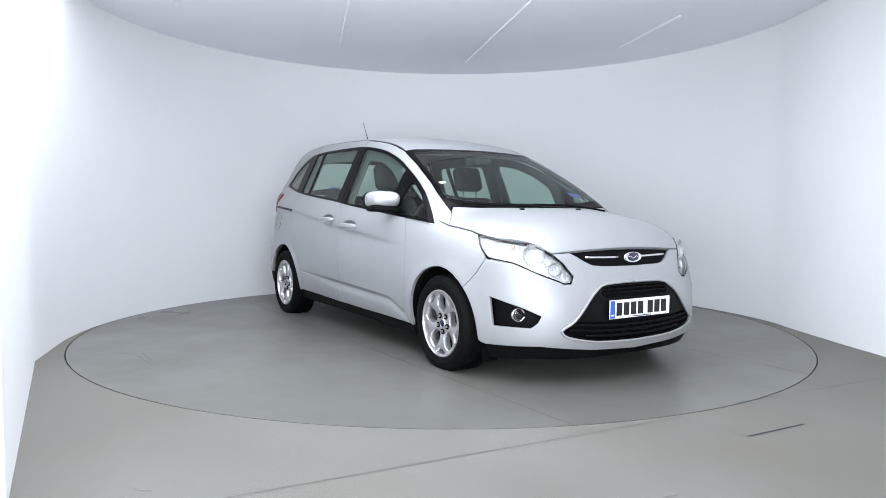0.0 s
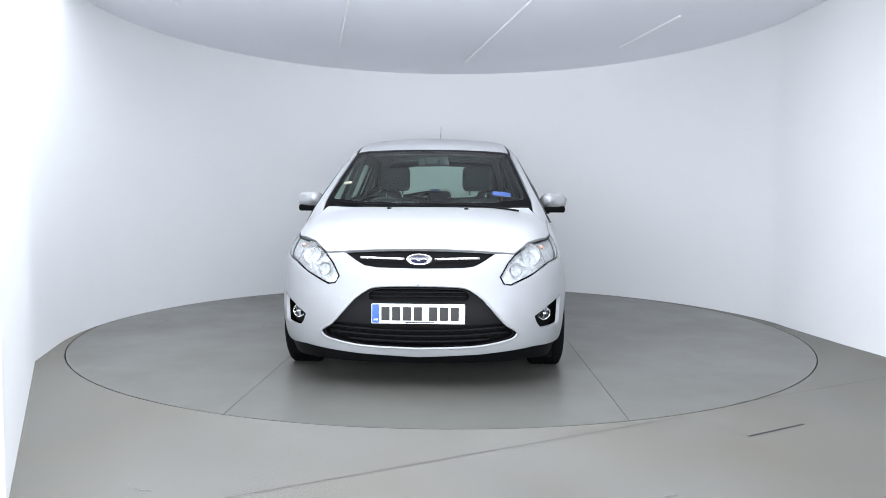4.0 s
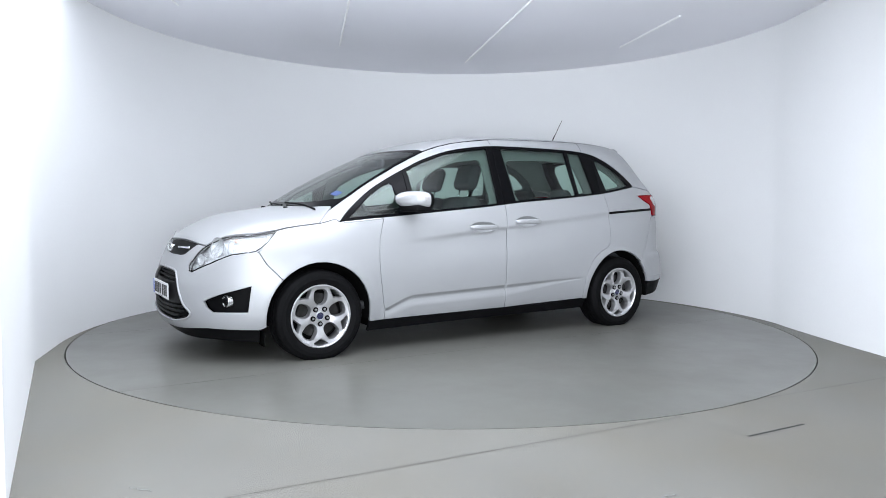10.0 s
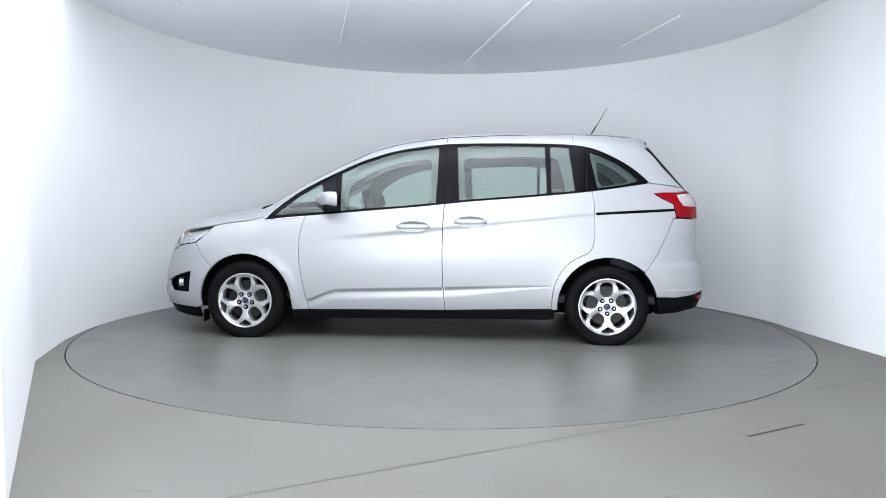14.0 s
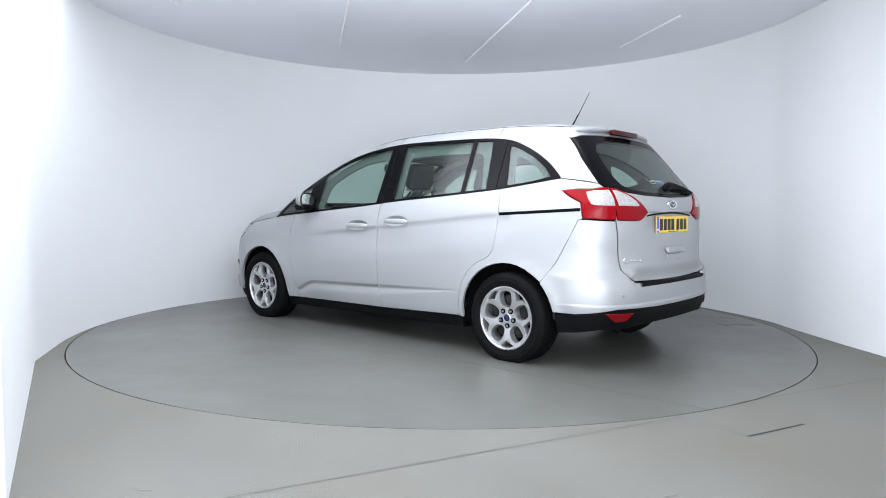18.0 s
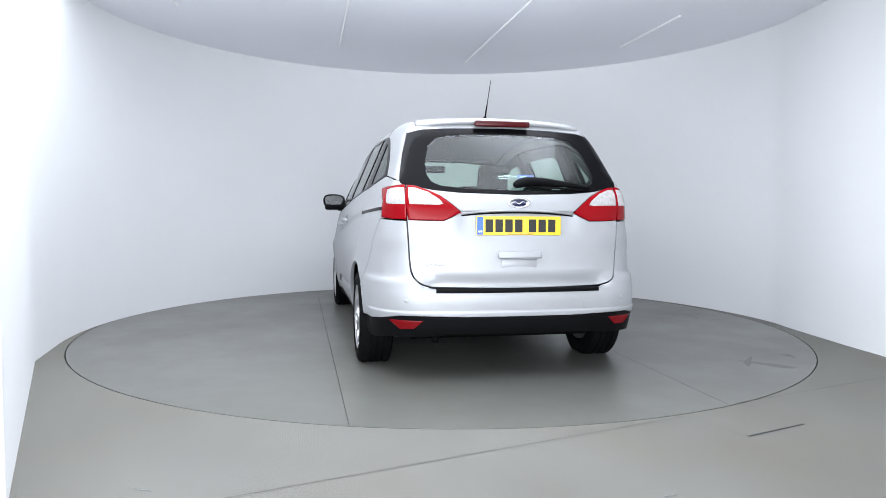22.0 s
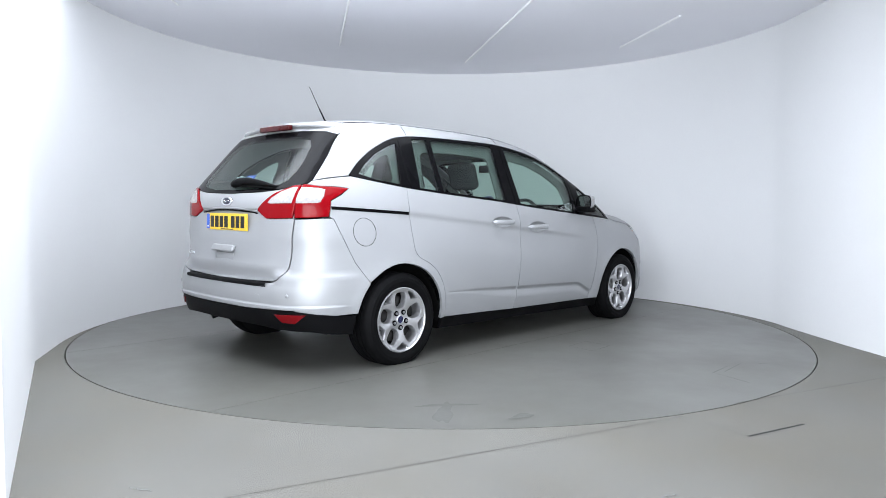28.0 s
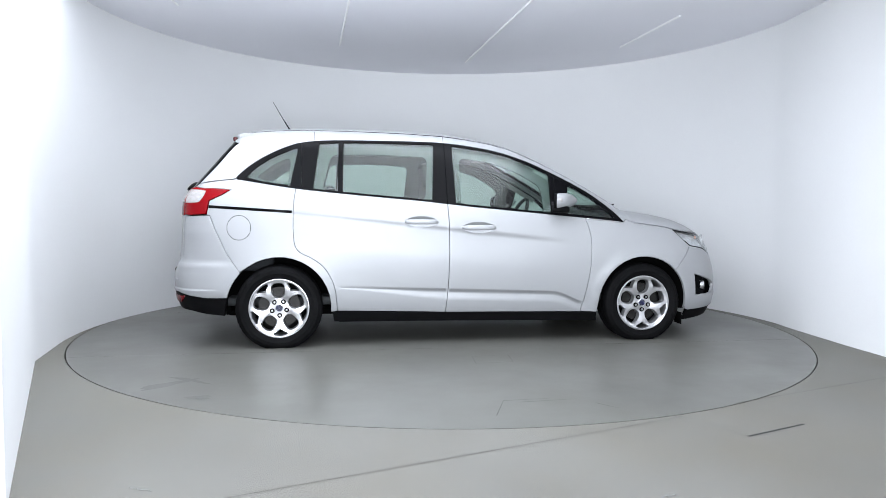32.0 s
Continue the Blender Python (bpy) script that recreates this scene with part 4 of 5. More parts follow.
        outer = R((0.676, 1.164), (0.656, 1.162), (0.656, 0.957), (0.72, 0.959)) + S((-1.95, 0.964), (-1.908, 0.968), (-1.887, 1.065), (-1.80, 1.108), (-1.738, 1.144), (-1.84, 1.153), (-1.93, 1.153))
        outer = [tuple(np.array(p) * mm) for p in outer]
        b = panel("tail_light", "tail", outer, RED, car, "red tail light wrapping the rear corner", lift=0.006, grid=0.03, edge=0.008)
        white = R((0.664, 1.143), (0.664, 1.048), (0.70, 1.048)) + S((-1.975, 1.050), (-1.955, 1.056), (-1.930, 1.090), (-1.910, 1.132), (-1.95, 1.140))
        white = [tuple(np.array(p) * mm) for p in white]
        panel("white_patch", "tail", white, WHITELENS, b, "frosted white lens", lift=0.009, gap=0, flange=0.004, edge=0.006, grid=0.03)
    # bumper
    top = R((0.0, 0.558), *[tuple(p) for p in curve([(0.512, 0.562), (0.589, 0.588), (0.631, 0.638), (0.645, 0.721)], 5)], (0.660, 0.951), (0.72, 0.953))
    seam = S((-1.95, 0.958), (-1.884, 0.958), (-1.842, 0.857), (-1.760, 0.683), (-1.668, 0.556))
    ar = [(-HUBX - 0.372 * math.cos(radians(a)), HUBZ + 0.372 * math.sin(radians(a))) for a in (43, 35, 27, 19, 12)]
    split = S((-1.90, 0.366), (-2.02, 0.380)) + R((0.70, 0.402), (0.586, 0.402), (0.325, 0.396), (0.0, 0.396))
    left = top + seam + S(*ar) + split
    loop = left + [(x, -y, z) for x, y, z in left[::-1]][1:-1]
    rb = panel("rear_bumper", "tail", loop, PAINT, car, grid=0.035, gap=0.0014, lines=[level(z, 0.95) for z in (0.447, 0.436, 0.430, 0.424, 0.418, 0.411)])
    low = S((-HUBX - 0.372, 0.352), (-1.90, 0.362), (-2.02, 0.376)) + R((0.70, 0.398), (0.586, 0.398), (0.325, 0.392), (0.0, 0.392))
    lb = R((0.0, 0.285), (0.40, 0.285), (0.60, 0.270)) + S((-2.02, 0.265), (-1.90, 0.245), (-HUBX - 0.385, 0.235))
    ll = low + [(x, -y, z) for x, y, z in low[::-1]][1:]
    bb = [(x, -y, z) for x, y, z in lb[::-1]] + lb[1:]
    panel("lower_bumper", "tail", ll + bb, BLACK, rb, "black plastic lower rear bumper", lift=-0.006, gap=0.001, grid=0.05, flange=0.04)
    for s in (1, -1):
        mm = np.array([1, s, 1])
        lp = [tuple(np.array(p) * mm) for p in R((0.76, 0.376), (0.572, 0.374), (0.622, 0.326), (0.70, 0.322))]
        panel("reflector", "tail", lp, REDDARK, rb, "red rear reflector", lift=0.001, gap=0, flange=0.012, edge=0.004, grid=0.04)
        c = R((0.668, 0.490))[0]
        vv, ff = revolve([(0.011, -0.004), (0.011, 0.003), (0.008, 0.005), (0.001, 0.005)], 16, "x")
        m = Vector((-1, 0.45 * s, 0)).to_track_quat("X", "Z").to_matrix().to_4x4()
        m.translation = Vector((c[0], c[1] * s, c[2]))
        mesh_part("parking_sensor", [m @ Vector(q) for q in vv], ff, PAINT, rb)
    # step pad under the gate
    pad = [(y, 0.546) for y in np.linspace(-0.50, 0.50, 21)]
    p = R(*pad)
    vs, fs = [], []
    for x, y, z in p:
        vs += [(x + 0.05, y, z + 0.016), (x - 0.006, y, z + 0.013), (x - 0.010, y, z + 0.004), (x - 0.006, y, z - 0.010)]
    for i in range(len(p) - 1):
        fs += [(i * 4 + k, i * 4 + k + 1, i * 4 + 5 + k, i * 4 + 4 + k) for k in range(3)]
    mesh_part("step_pad", vs, fs, BLACK, rb, "black plastic step pad")
    # pull handle, badge, plate, lettering bar, wiper
    h = R((0.0, 0.72))[0]
    bm = bmesh.new()
    box(bm, (h[0] - 0.018, -0.132, 0.735), (h[0] + 0.01, 0.132, 0.776), 0.008, 3)
    for v in bm.verts:
        if v.co.z < 0.75:
            v.co.x -= 0.012
    part("gate_handle", bm, PAINT, gate, "silver tailgate pull handle")
    bm = bmesh.new()
    box(bm, (h[0] - 0.004, -0.112, 0.672), (h[0] + 0.01, 0.112, 0.728), 0.006, 2)
    part("handle_recess", bm, PAINT, gate)
    strip = R(*[(y, 1.012 - 0.02 * (abs(y) / 0.35) ** 2) for y in np.linspace(-0.345, 0.345, 19)])
    v, f = tube([(x - 0.002, y, z + 0.004) for x, y, z in strip], 0.006, 6)
    mesh_part("gate_strip", v, f, PAINT, gate, "slim silver lip above the plate")
    # the crease shade under the lip, put in as a black bar
    v, f = tube([(x + 0.002, y, z - 0.009) for x, y, z in strip], 0.0055, 6)
    mesh_part("gate_shade", v, f, BLACK, gate, "black groove under the bright strip")
    b = R((0.0, 1.060))[0]
    badge(b[0] - 0.002, 1.060, -1, 0.070, 0.029)
    pl = R((0.0, 0.925))[0]
    plate(pl[0] - 0.012, 0.925, -1, 0.02)
    curl = [(0.582 - 0.026 * math.cos(a), 0.702 + 0.017 * math.sin(a)) for a in np.linspace(radians(50), radians(320), 15)]
    for pts, r in ((curl, 0.0034), *(([(y, 0.699), (y - 0.022, 0.699)], 0.0055) for y in (0.548, 0.520, 0.492, 0.464))):
        mesh_part("model_mark", *tube([(R(q)[0][0] - 0.002, q[0], q[1]) for q in pts], r, 6), CHROME, gate)
    arm = [((0.015, 1.158), 0.022), ((-0.005, 1.166), 0.034), ((-0.06, 1.178), 0.040), ((-0.16, 1.180), 0.036), ((-0.30, 1.168), 0.024), ((-0.44, 1.150), 0.012), ((-0.50, 1.142), 0.006)]
    pts = [np.array(R(q)[0]) for q, _ in arm]
    v, f = tube([p + np.array([-0.02, 0, 0.008]) for p in pts], [r * 0.75 for _, r in arm], 8)
    mesh_part("rear_wiper", v, f, BLACK, gate, "black rear wiper")
    bl = [np.array(R(q)[0]) + np.array([-0.010, 0, 0.0]) for q in ((-0.10, 1.158), (-0.28, 1.150), (-0.47, 1.142))]
    v, f = tube(bl, 0.008, 6)
    mesh_part("wiper_blade", v, f, RUBBER, gate)


def wheel_mesh():
    """Tyre, five-spoke alloy, brake disc, cap and nuts; outer face towards +y, hub at the origin."""
    R0 = 0.311
    prof = [(0.205, -0.20), (0.240, -0.212), (0.275, -0.208), (R0 - 0.006, -0.195), (R0, -0.180), (R0, -0.150), (R0 - 0.008, -0.149), (R0 - 0.008, -0.141), (R0, -0.140), (R0, -0.108), (R0 - 0.008, -0.107), (R0 - 0.008, -0.099), (R0, -0.098),
            (R0, -0.066), (R0 - 0.008, -0.065), (R0 - 0.008, -0.057), (R0, -0.056), (R0 - 0.001, -0.030), (R0 - 0.005, -0.016), (R0 - 0.014, -0.005), (0.277, 0.004), (0.276, 0.0055), (0.252, 0.008), (0.250, 0.0065), (0.229, 0.006), (0.2165, -0.001), (0.214, -0.012)]
    tyre = revolve(prof, 144, "y")
    # lateral cuts in the outer shoulder of the tread
    k = len(prof)
    for i in range(0, 144, 3):
        for q, (r, h) in enumerate(prof):
            if r > R0 - 0.015 and h > -0.05:
                x, y, z = tyre[0][i * k + q]
                tyre[0][i * k + q] = [x * (1 - 0.003 / r), y, z * (1 - 0.003 / r)]
    # the tread flattens where it bears on the floor
    tyre = ([[x, y, max(z, 0.001 - HUBZ)] for x, y, z in tyre[0]], tyre[1])
    barrel = revolve([(0.2155, -0.004), (0.214, 0.001), (0.208, 0.002), (0.203, -0.003), (0.199, -0.02), (0.193, -0.10), (0.195, -0.20)], 72, "y")
    # the face: one disc with openings
    def hole_big(a):
        c, s = math.cos(a), math.sin(a)
        out = []
        for i in range(22):
            b = 2 * math.pi * i / 22
            cb, sb = math.cos(b), math.sin(b)
            r = 0.128 + 0.051 * math.copysign(abs(cb) ** 0.75, cb)
            w = (0.0435 + 0.007 * cb) * math.copysign(abs(sb) ** 0.75, sb)
            out.append((r * c - w * s, r * s + w * c))
        return out
    def hole_small(a):
        c, s = math.cos(a), math.sin(a)
        pts = [(0.155, 0.0), (0.165, 0.012), (0.184, 0.044), (0.188, 0.042), (0.194, 0.021), (0.196, 0.0), (0.194, -0.021), (0.188, -0.042), (0.184, -0.044), (0.165, -0.012)]
        return [(r * c - w * s, r * s + w * c) for r, w in pts]
    n = 90
    outer = [(0.204 * math.cos(2 * math.pi * i / n), 0.204 * math.sin(2 * math.pi * i / n)) for i in range(n)]
    loops = [outer] + [hole_big(radians(90 + 72 * k)) for k in range(5)] + [hole_small(radians(54 + 72 * k)) for k in range(5)]
    pts, edges, lp = [], [], []
    for i, q in enumerate(loops):
        q = np.array(q)
        rings = [q] if i == 0 else [q, shrink(q, -0.006)]
        for ring in rings:
            a = len(pts)
            pts += [tuple(v) for v in ring]
            edges += [(a + j, a + (j + 1) % len(ring)) for j in range(len(ring))]
        lp.append(q)
    g = np.array([(r * math.cos(a), r * math.sin(a)) for r in (0.02, 0.045, 0.065, 0.085, 0.11, 0.14, 0.165, 0.185) for a in np.linspace(0, 2 * math.pi, 31)[:-1]])
    keep = np.ones(len(g), bool)
    for h in lp[1:]:
        keep &= ~inside(shrink(h, -0.011), g)
    pts += [tuple(v) for v in g[keep]]
    res = delaunay_2d_cdt([Vector(p) for p in pts], edges, [], 0, 1e-7)
    uv = np.array([tuple(v) for v in res[0]])
    tri = np.array([t for t in res[2] if len(t) == 3])
    mid = uv[tri].mean(1)
    ok = inside(lp[0], mid)
    for h in lp[1:]:
        ok &= ~inside(h, mid)
    tri = tri[ok]
    r = np.hypot(uv[:, 0], uv[:, 1])
    depth = np.interp(r, [0, 0.03, 0.07, 0.09, 0.15, 0.19, 0.204], [-0.022, -0.022, -0.026, -0.020, -0.010, -0.009, -0.003])
    cnt = {}
    for t in tri:
        for a, b in ((t[0], t[1]), (t[1], t[2]), (t[2], t[0])):
            cnt[(a, b)] = 1
    border = [e for e in cnt if (e[1], e[0]) not in cnt]
    onb = np.zeros(len(uv), bool)
    for a, b in border:
        if r[a] < 0.2035:
            onb[a] = True
    spoke = np.abs(((np.degrees(np.arctan2(uv[:, 1], uv[:, 0])) - 54 + 36) % 72) - 36)
    depth = depth + 0.007 * np.clip(1 - spoke / 18, 0, 1) * np.clip((r - 0.06) / 0.03, 0, 1) * np.clip((0.175 - r) / 0.03, 0, 1)
    depth = depth - np.where(onb, 0.014, 0)
    ve = [(u, d, w) for (u, w), d in zip(uv, depth)]
    nn = len(ve)
    ve2 = [(u, d - 0.030, w) for (u, w), d in zip(uv, depth)]
    e1 = np.array(ve)[tri]
    up = np.cross(e1[:, 1] - e1[:, 0], e1[:, 2] - e1[:, 0])[:, 1].sum()
    if up < 0:
        tri = tri[:, ::-1]
        border = [(b, a) for a, b in border]
    fs = [tuple(t) for t in tri] + [(b, a, a + nn, b + nn) for a, b in border]
    face = (ve + ve2, fs)
    disc = revolve([(0.03, -0.075), (0.08, -0.075), (0.082, -0.068), (0.150, -0.068), (0.150, -0.092), (0.05, -0.094)], 48, "y")
    liner = revolve([(0.190, -0.115), (0.02, -0.120)], 32, "y")
    cap = revolve([(0.024, -0.030), (0.024, -0.018), (0.022, -0.016), (0.001, -0.015)], 28, "y")
    ring = revolve([(0.029, -0.032), (0.029, -0.019), (0.026, -0.016), (0.0235, -0.018)], 28, "y")
    nuts = []
    for k in range(5):
        a = radians(54 + 72 * k)
        v, f = revolve([(0.0095, -0.04), (0.0095, -0.016), (0.0075, -0.012), (0.001, -0.011)], 6, "y", (0.054 * math.cos(a), 0, 0.054 * math.sin(a)))
        # black disc round each nut, its colour gives the shade of a recess
        w, h = revolve([(0.0175, -0.030), (0.0175, -0.0185), (0.0160, -0.0175), (0.0135, -0.020), (0.001, -0.021)], 16, "y", (0.054 * math.cos(a), 0, 0.054 * math.sin(a)))
        nuts.append((v, f, w, h))
    return dict(tyre=(tyre, RUBBER), rim=(barrel, ALLOY), spokes=(face, ALLOY), brake_disc=(disc, STEEL), brake_shield=(liner, UNDER), centre_cap=(cap, BLUE), cap_ring=(ring, ALLOY)), nuts


NUT = material("dull_nut", (0.42, 0.42, 0.43), 0.3, 0.9)


def build_wheels():
    parts, nuts = wheel_mesh()
    meshes = {}
    for hx in (HUBX, -HUBX):
        for s in (1, -1):
            hub = new("wheel")
            hub.parent = car
            hub.matrix_basis = Matrix.Translation((hx, 0.887 * s, HUBZ)) @ (Matrix.Rotation(math.pi, 4, "Z") if s < 0 else Matrix())
            turn = Matrix.Rotation(radians(0 if hx > 0 else 3), 4, "Y")
            for nm, ((v, f), mat) in parts.items():
                if nm not in meshes:
                    ob = mesh_part(nm, v, f, mat, hub)
                    ob.data.set_sharp_from_angle(angle=radians(38))
                    meshes[nm] = ob.data
                else:
                    ob = new(nm, meshes[nm])
                    ob.parent = hub
                if nm == "tyre":
                    tagged(ob, "black road tyre")
                else:
                    ob.matrix_basis = turn
                if nm == "spokes":
                    tagged(ob, "silver five-spoke alloy wheel face")
            for k, (v, f, w, h) in enumerate(nuts):
                for nm, vv, ff, mat in (("wheel_nut", v, f, NUT), ("nut_shade", w, h, UNDER)):
                    if (nm, k) not in meshes:
                        ob = mesh_part(nm, vv, ff, mat, hub)
                        ob.data.set_sharp_from_angle(angle=radians(38))
                        meshes[nm, k] = ob.data
                    else:
                        ob = new(nm, meshes[nm, k])
                        ob.parent = hub
                    ob.matrix_basis = turn


def build_under():
    bm = bmesh.new()
    box(bm, (-1.80, -0.60, 0.20), (2.00, 0.60, 0.32), 0.03, 2)
    box(bm, (-2.05, -0.55, 0.26), (-1.75, 0.55, 0.34), 0.03, 2)
    box(bm, (-0.98, -0.80, 0.17), (0.99, 0.80, 0.30), 0.02, 2)
    part("underbody", bm, UNDER, car, "dark underbody")
    for hx in (HUBX, -HUBX):
        for s in (1, -1):
            n = 20
            vs, fs = [], []
            for i in range(n + 1):
                a = radians(-8 + 196 * i / n)
                for y in (0.852, 0.60):
                    vs.append((hx + 0.372 * math.cos(a), s * y, HUBZ + 0.372 * math.sin(a)))
            for i in range(n):
                f = (2 * i, 2 * i + 1, 2 * i + 3, 2 * i + 2)
                fs.append(f if s > 0 else f[::-1])
            c = len(vs)
            vs.append((hx, s * 0.60, HUBZ))
            for i in range(n):
                f = (2 * i + 1, c, 2 * i + 3)
                fs.append(f if s > 0 else f[::-1])
            mesh_part("wheel_arch_liner", vs, fs, UNDER, car, "black wheel arch liner")
    v, f = tube([(-1.5, 0.45, 0.25), (-1.93, 0.46, 0.250), (-2.01, 0.47, 0.232)], 0.022, 12)
    mesh_part("exhaust_pipe", v, f, BLACK, car, "dark exhaust pipe")


build_shell()
build_front()
build_rear()
build_wheels()
build_under()


# ---- fittings and cabin ----
def blob(bm, centre, size, m=None, bevel=0.45, seg=4):
    """A soft cushion-like block."""
    d = min(size) * bevel
    return box(bm, [c - s / 2 for c, s in zip(centre, size)], [c + s / 2 for c, s in zip(centre, size)], d, seg, m)


def build_mirrors():
    for s, door in ((1, EMPTY["door1"][0]), (-1, EMPTY["door1"][1])):
        # housing: rounded shell, wider outside, flat glass side to the rear
        n, k = 20, 9
        vs, fs = [], []
        for i in range(k):
            u = i / (k - 1)
            x = 0.672 + 0.118 * u
            f = math.sqrt(max(1 - u**2.4, 0.0)) if i < k - 1 else 0.12
            for j in range(n):
                a = 2 * math.pi * j / n
                cy, cz = math.cos(a), math.sin(a)
                ey = math.copysign(abs(cy) ** 0.62, cy) * 0.102
                ez = math.copysign(abs(cz) ** 0.70, cz) * 0.063
                vs.append((x - 0.45 * ey, s * (0.935 + ey * (0.35 + 0.65 * f)), 1.077 + 0.012 * u + ez * (0.25 + 0.75 * f) + 0.10 * ey * 0.2))
        for i in range(k - 1):
            for j in range(n):
                q = (i * n + j, i * n + (j + 1) % n, (i + 1) * n + (j + 1) % n, (i + 1) * n + j)
                fs.append(q if s < 0 else q[::-1])
        fs.append(tuple((k - 1) * n + j for j in range(n))[::1 if s < 0 else -1])
        house = mesh_part("door_mirror", vs, fs, PAINT, door, "silver door mirror housing on a black base")
        rim = [Vector(v) for v in vs[:n]]
        c = sum(rim, Vector()) / n
        back = [p + Vector((-0.022, 0, 0)) + (p - c) * 0.03 for p in rim]
        gl = [c + (p - c) * 0.86 + Vector((-0.012 + (p.y * s - 0.935) * 0.12, 0, 0)) for p in rim]
        mesh_part("mirror_glass", gl, [tuple(range(n))[::-1 if s < 0 else 1]], CHROME, house, "mirror glass")
        bz = [tuple(p) for p in rim] + [tuple(p) for p in back] + [tuple(p) for p in gl]
        mesh_part("mirror_bezel", bz, [(k * n + j, k * n + (j + 1) % n, k * n + n + (j + 1) % n, k * n + n + j) for j in range(n) for k in (0, 1)], BLACK, house)
        bm = bmesh.new()
        box(bm, (0.655, 0.86, 0.995), (0.785, 1.020, 1.045), 0.018, 3)
        box(bm, (0.69, 0.79, 0.985), (0.765, 0.90, 1.025), 0.012, 2)
        for v in bm.verts:
            v.co.x -= 0.40 * (v.co.y - 0.88)
            v.co.y *= s
        if s < 0:
            bmesh.ops.reverse_faces(bm, faces=bm.faces[:])
        part("mirror_base", bm, BLACK, house, "black mirror base")
        bm = bmesh.new()
        box(bm, (0.634, 1.012, 1.074), (0.676, 1.036, 1.108), 0.007, 2)
        for v in bm.verts:
            v.co.y *= s
        if s < 0:
            bmesh.ops.reverse_faces(bm, faces=bm.faces[:])
        part("side_indicator", bm, WHITELENS, house, "clear side indicator lens")


def build_handles():
    for (x0, x1, z), key in zip(GRIPS, ("door1", "door2")):
        for i, s in enumerate((1, -1)):
            xm, hl = (x0 + x1) / 2, (x1 - x0) / 2
            # dished cup behind the bar
            n, rings = 32, ((1.0, -0.001), (0.93, -0.004), (0.80, -0.014), (0.50, -0.028), (0.05, -0.032))
            if i == 0:
                grid = [(xm + hl * 0.98 * k * math.cos(2 * math.pi * j / n), z + 0.040 * k * math.sin(2 * math.pi * j / n)) for k, d in rings for j in range(n)]
                EMPTY["cup"] = [q[1] + rings[j // n][1] for j, q in enumerate(on("side", grid))]
                EMPTY["bar"] = on("side", [(xm + hl * (2 * k / 14 - 1), z) for k in range(15)])
            y, p = EMPTY["cup"], EMPTY["bar"]
            vs = [(xm + hl * 0.98 * k * math.cos(2 * math.pi * j / n), s * y[r * n + j], z + 0.040 * k * math.sin(2 * math.pi * j / n)) for r, (k, d) in enumerate(rings) for j in range(n)]
            door = EMPTY[key][i]
            cup_f = [(r * n + j, r * n + (j + 1) % n, (r + 1) * n + (j + 1) % n, (r + 1) * n + j) for r in range(len(rings) - 1) for j in range(n)] + [tuple((len(rings) - 1) * n + j for j in range(n))]
            pts = [(q[0], s * (q[1] + 0.030 * (1 - abs(2 * k / 14 - 1) ** 5) + 0.004), q[2]) for k, q in enumerate(p)]
            vv, ff = [], []
            m = 12
            for k, q in enumerate(pts):
                t_ = 2 * k / 14 - 1
                hz = 0.0185 * (1 - abs(t_) ** 8 * 0.55)
                for j in range(m):
                    a = 2 * math.pi * j / m
                    vv.append((q[0], q[1] + s * 0.009 * math.sin(a), q[2] + hz * math.copysign(abs(math.cos(a)) ** 0.7, math.cos(a))))
            for k in range(14):
                for j in range(m):
                    ff.append((k * m + j, k * m + (j + 1) % m, (k + 1) * m + (j + 1) % m, (k + 1) * m + j)[::s])
            ff += [tuple(range(m))[::-s], tuple(14 * m + j for j in range(m))[::s]]
            mesh_part("door_handle", vv, ff, PAINT, door, "silver pull handle")
            mesh_part("handle_cup", vs, [f[::-s] for f in cup_f], PAINT, door)


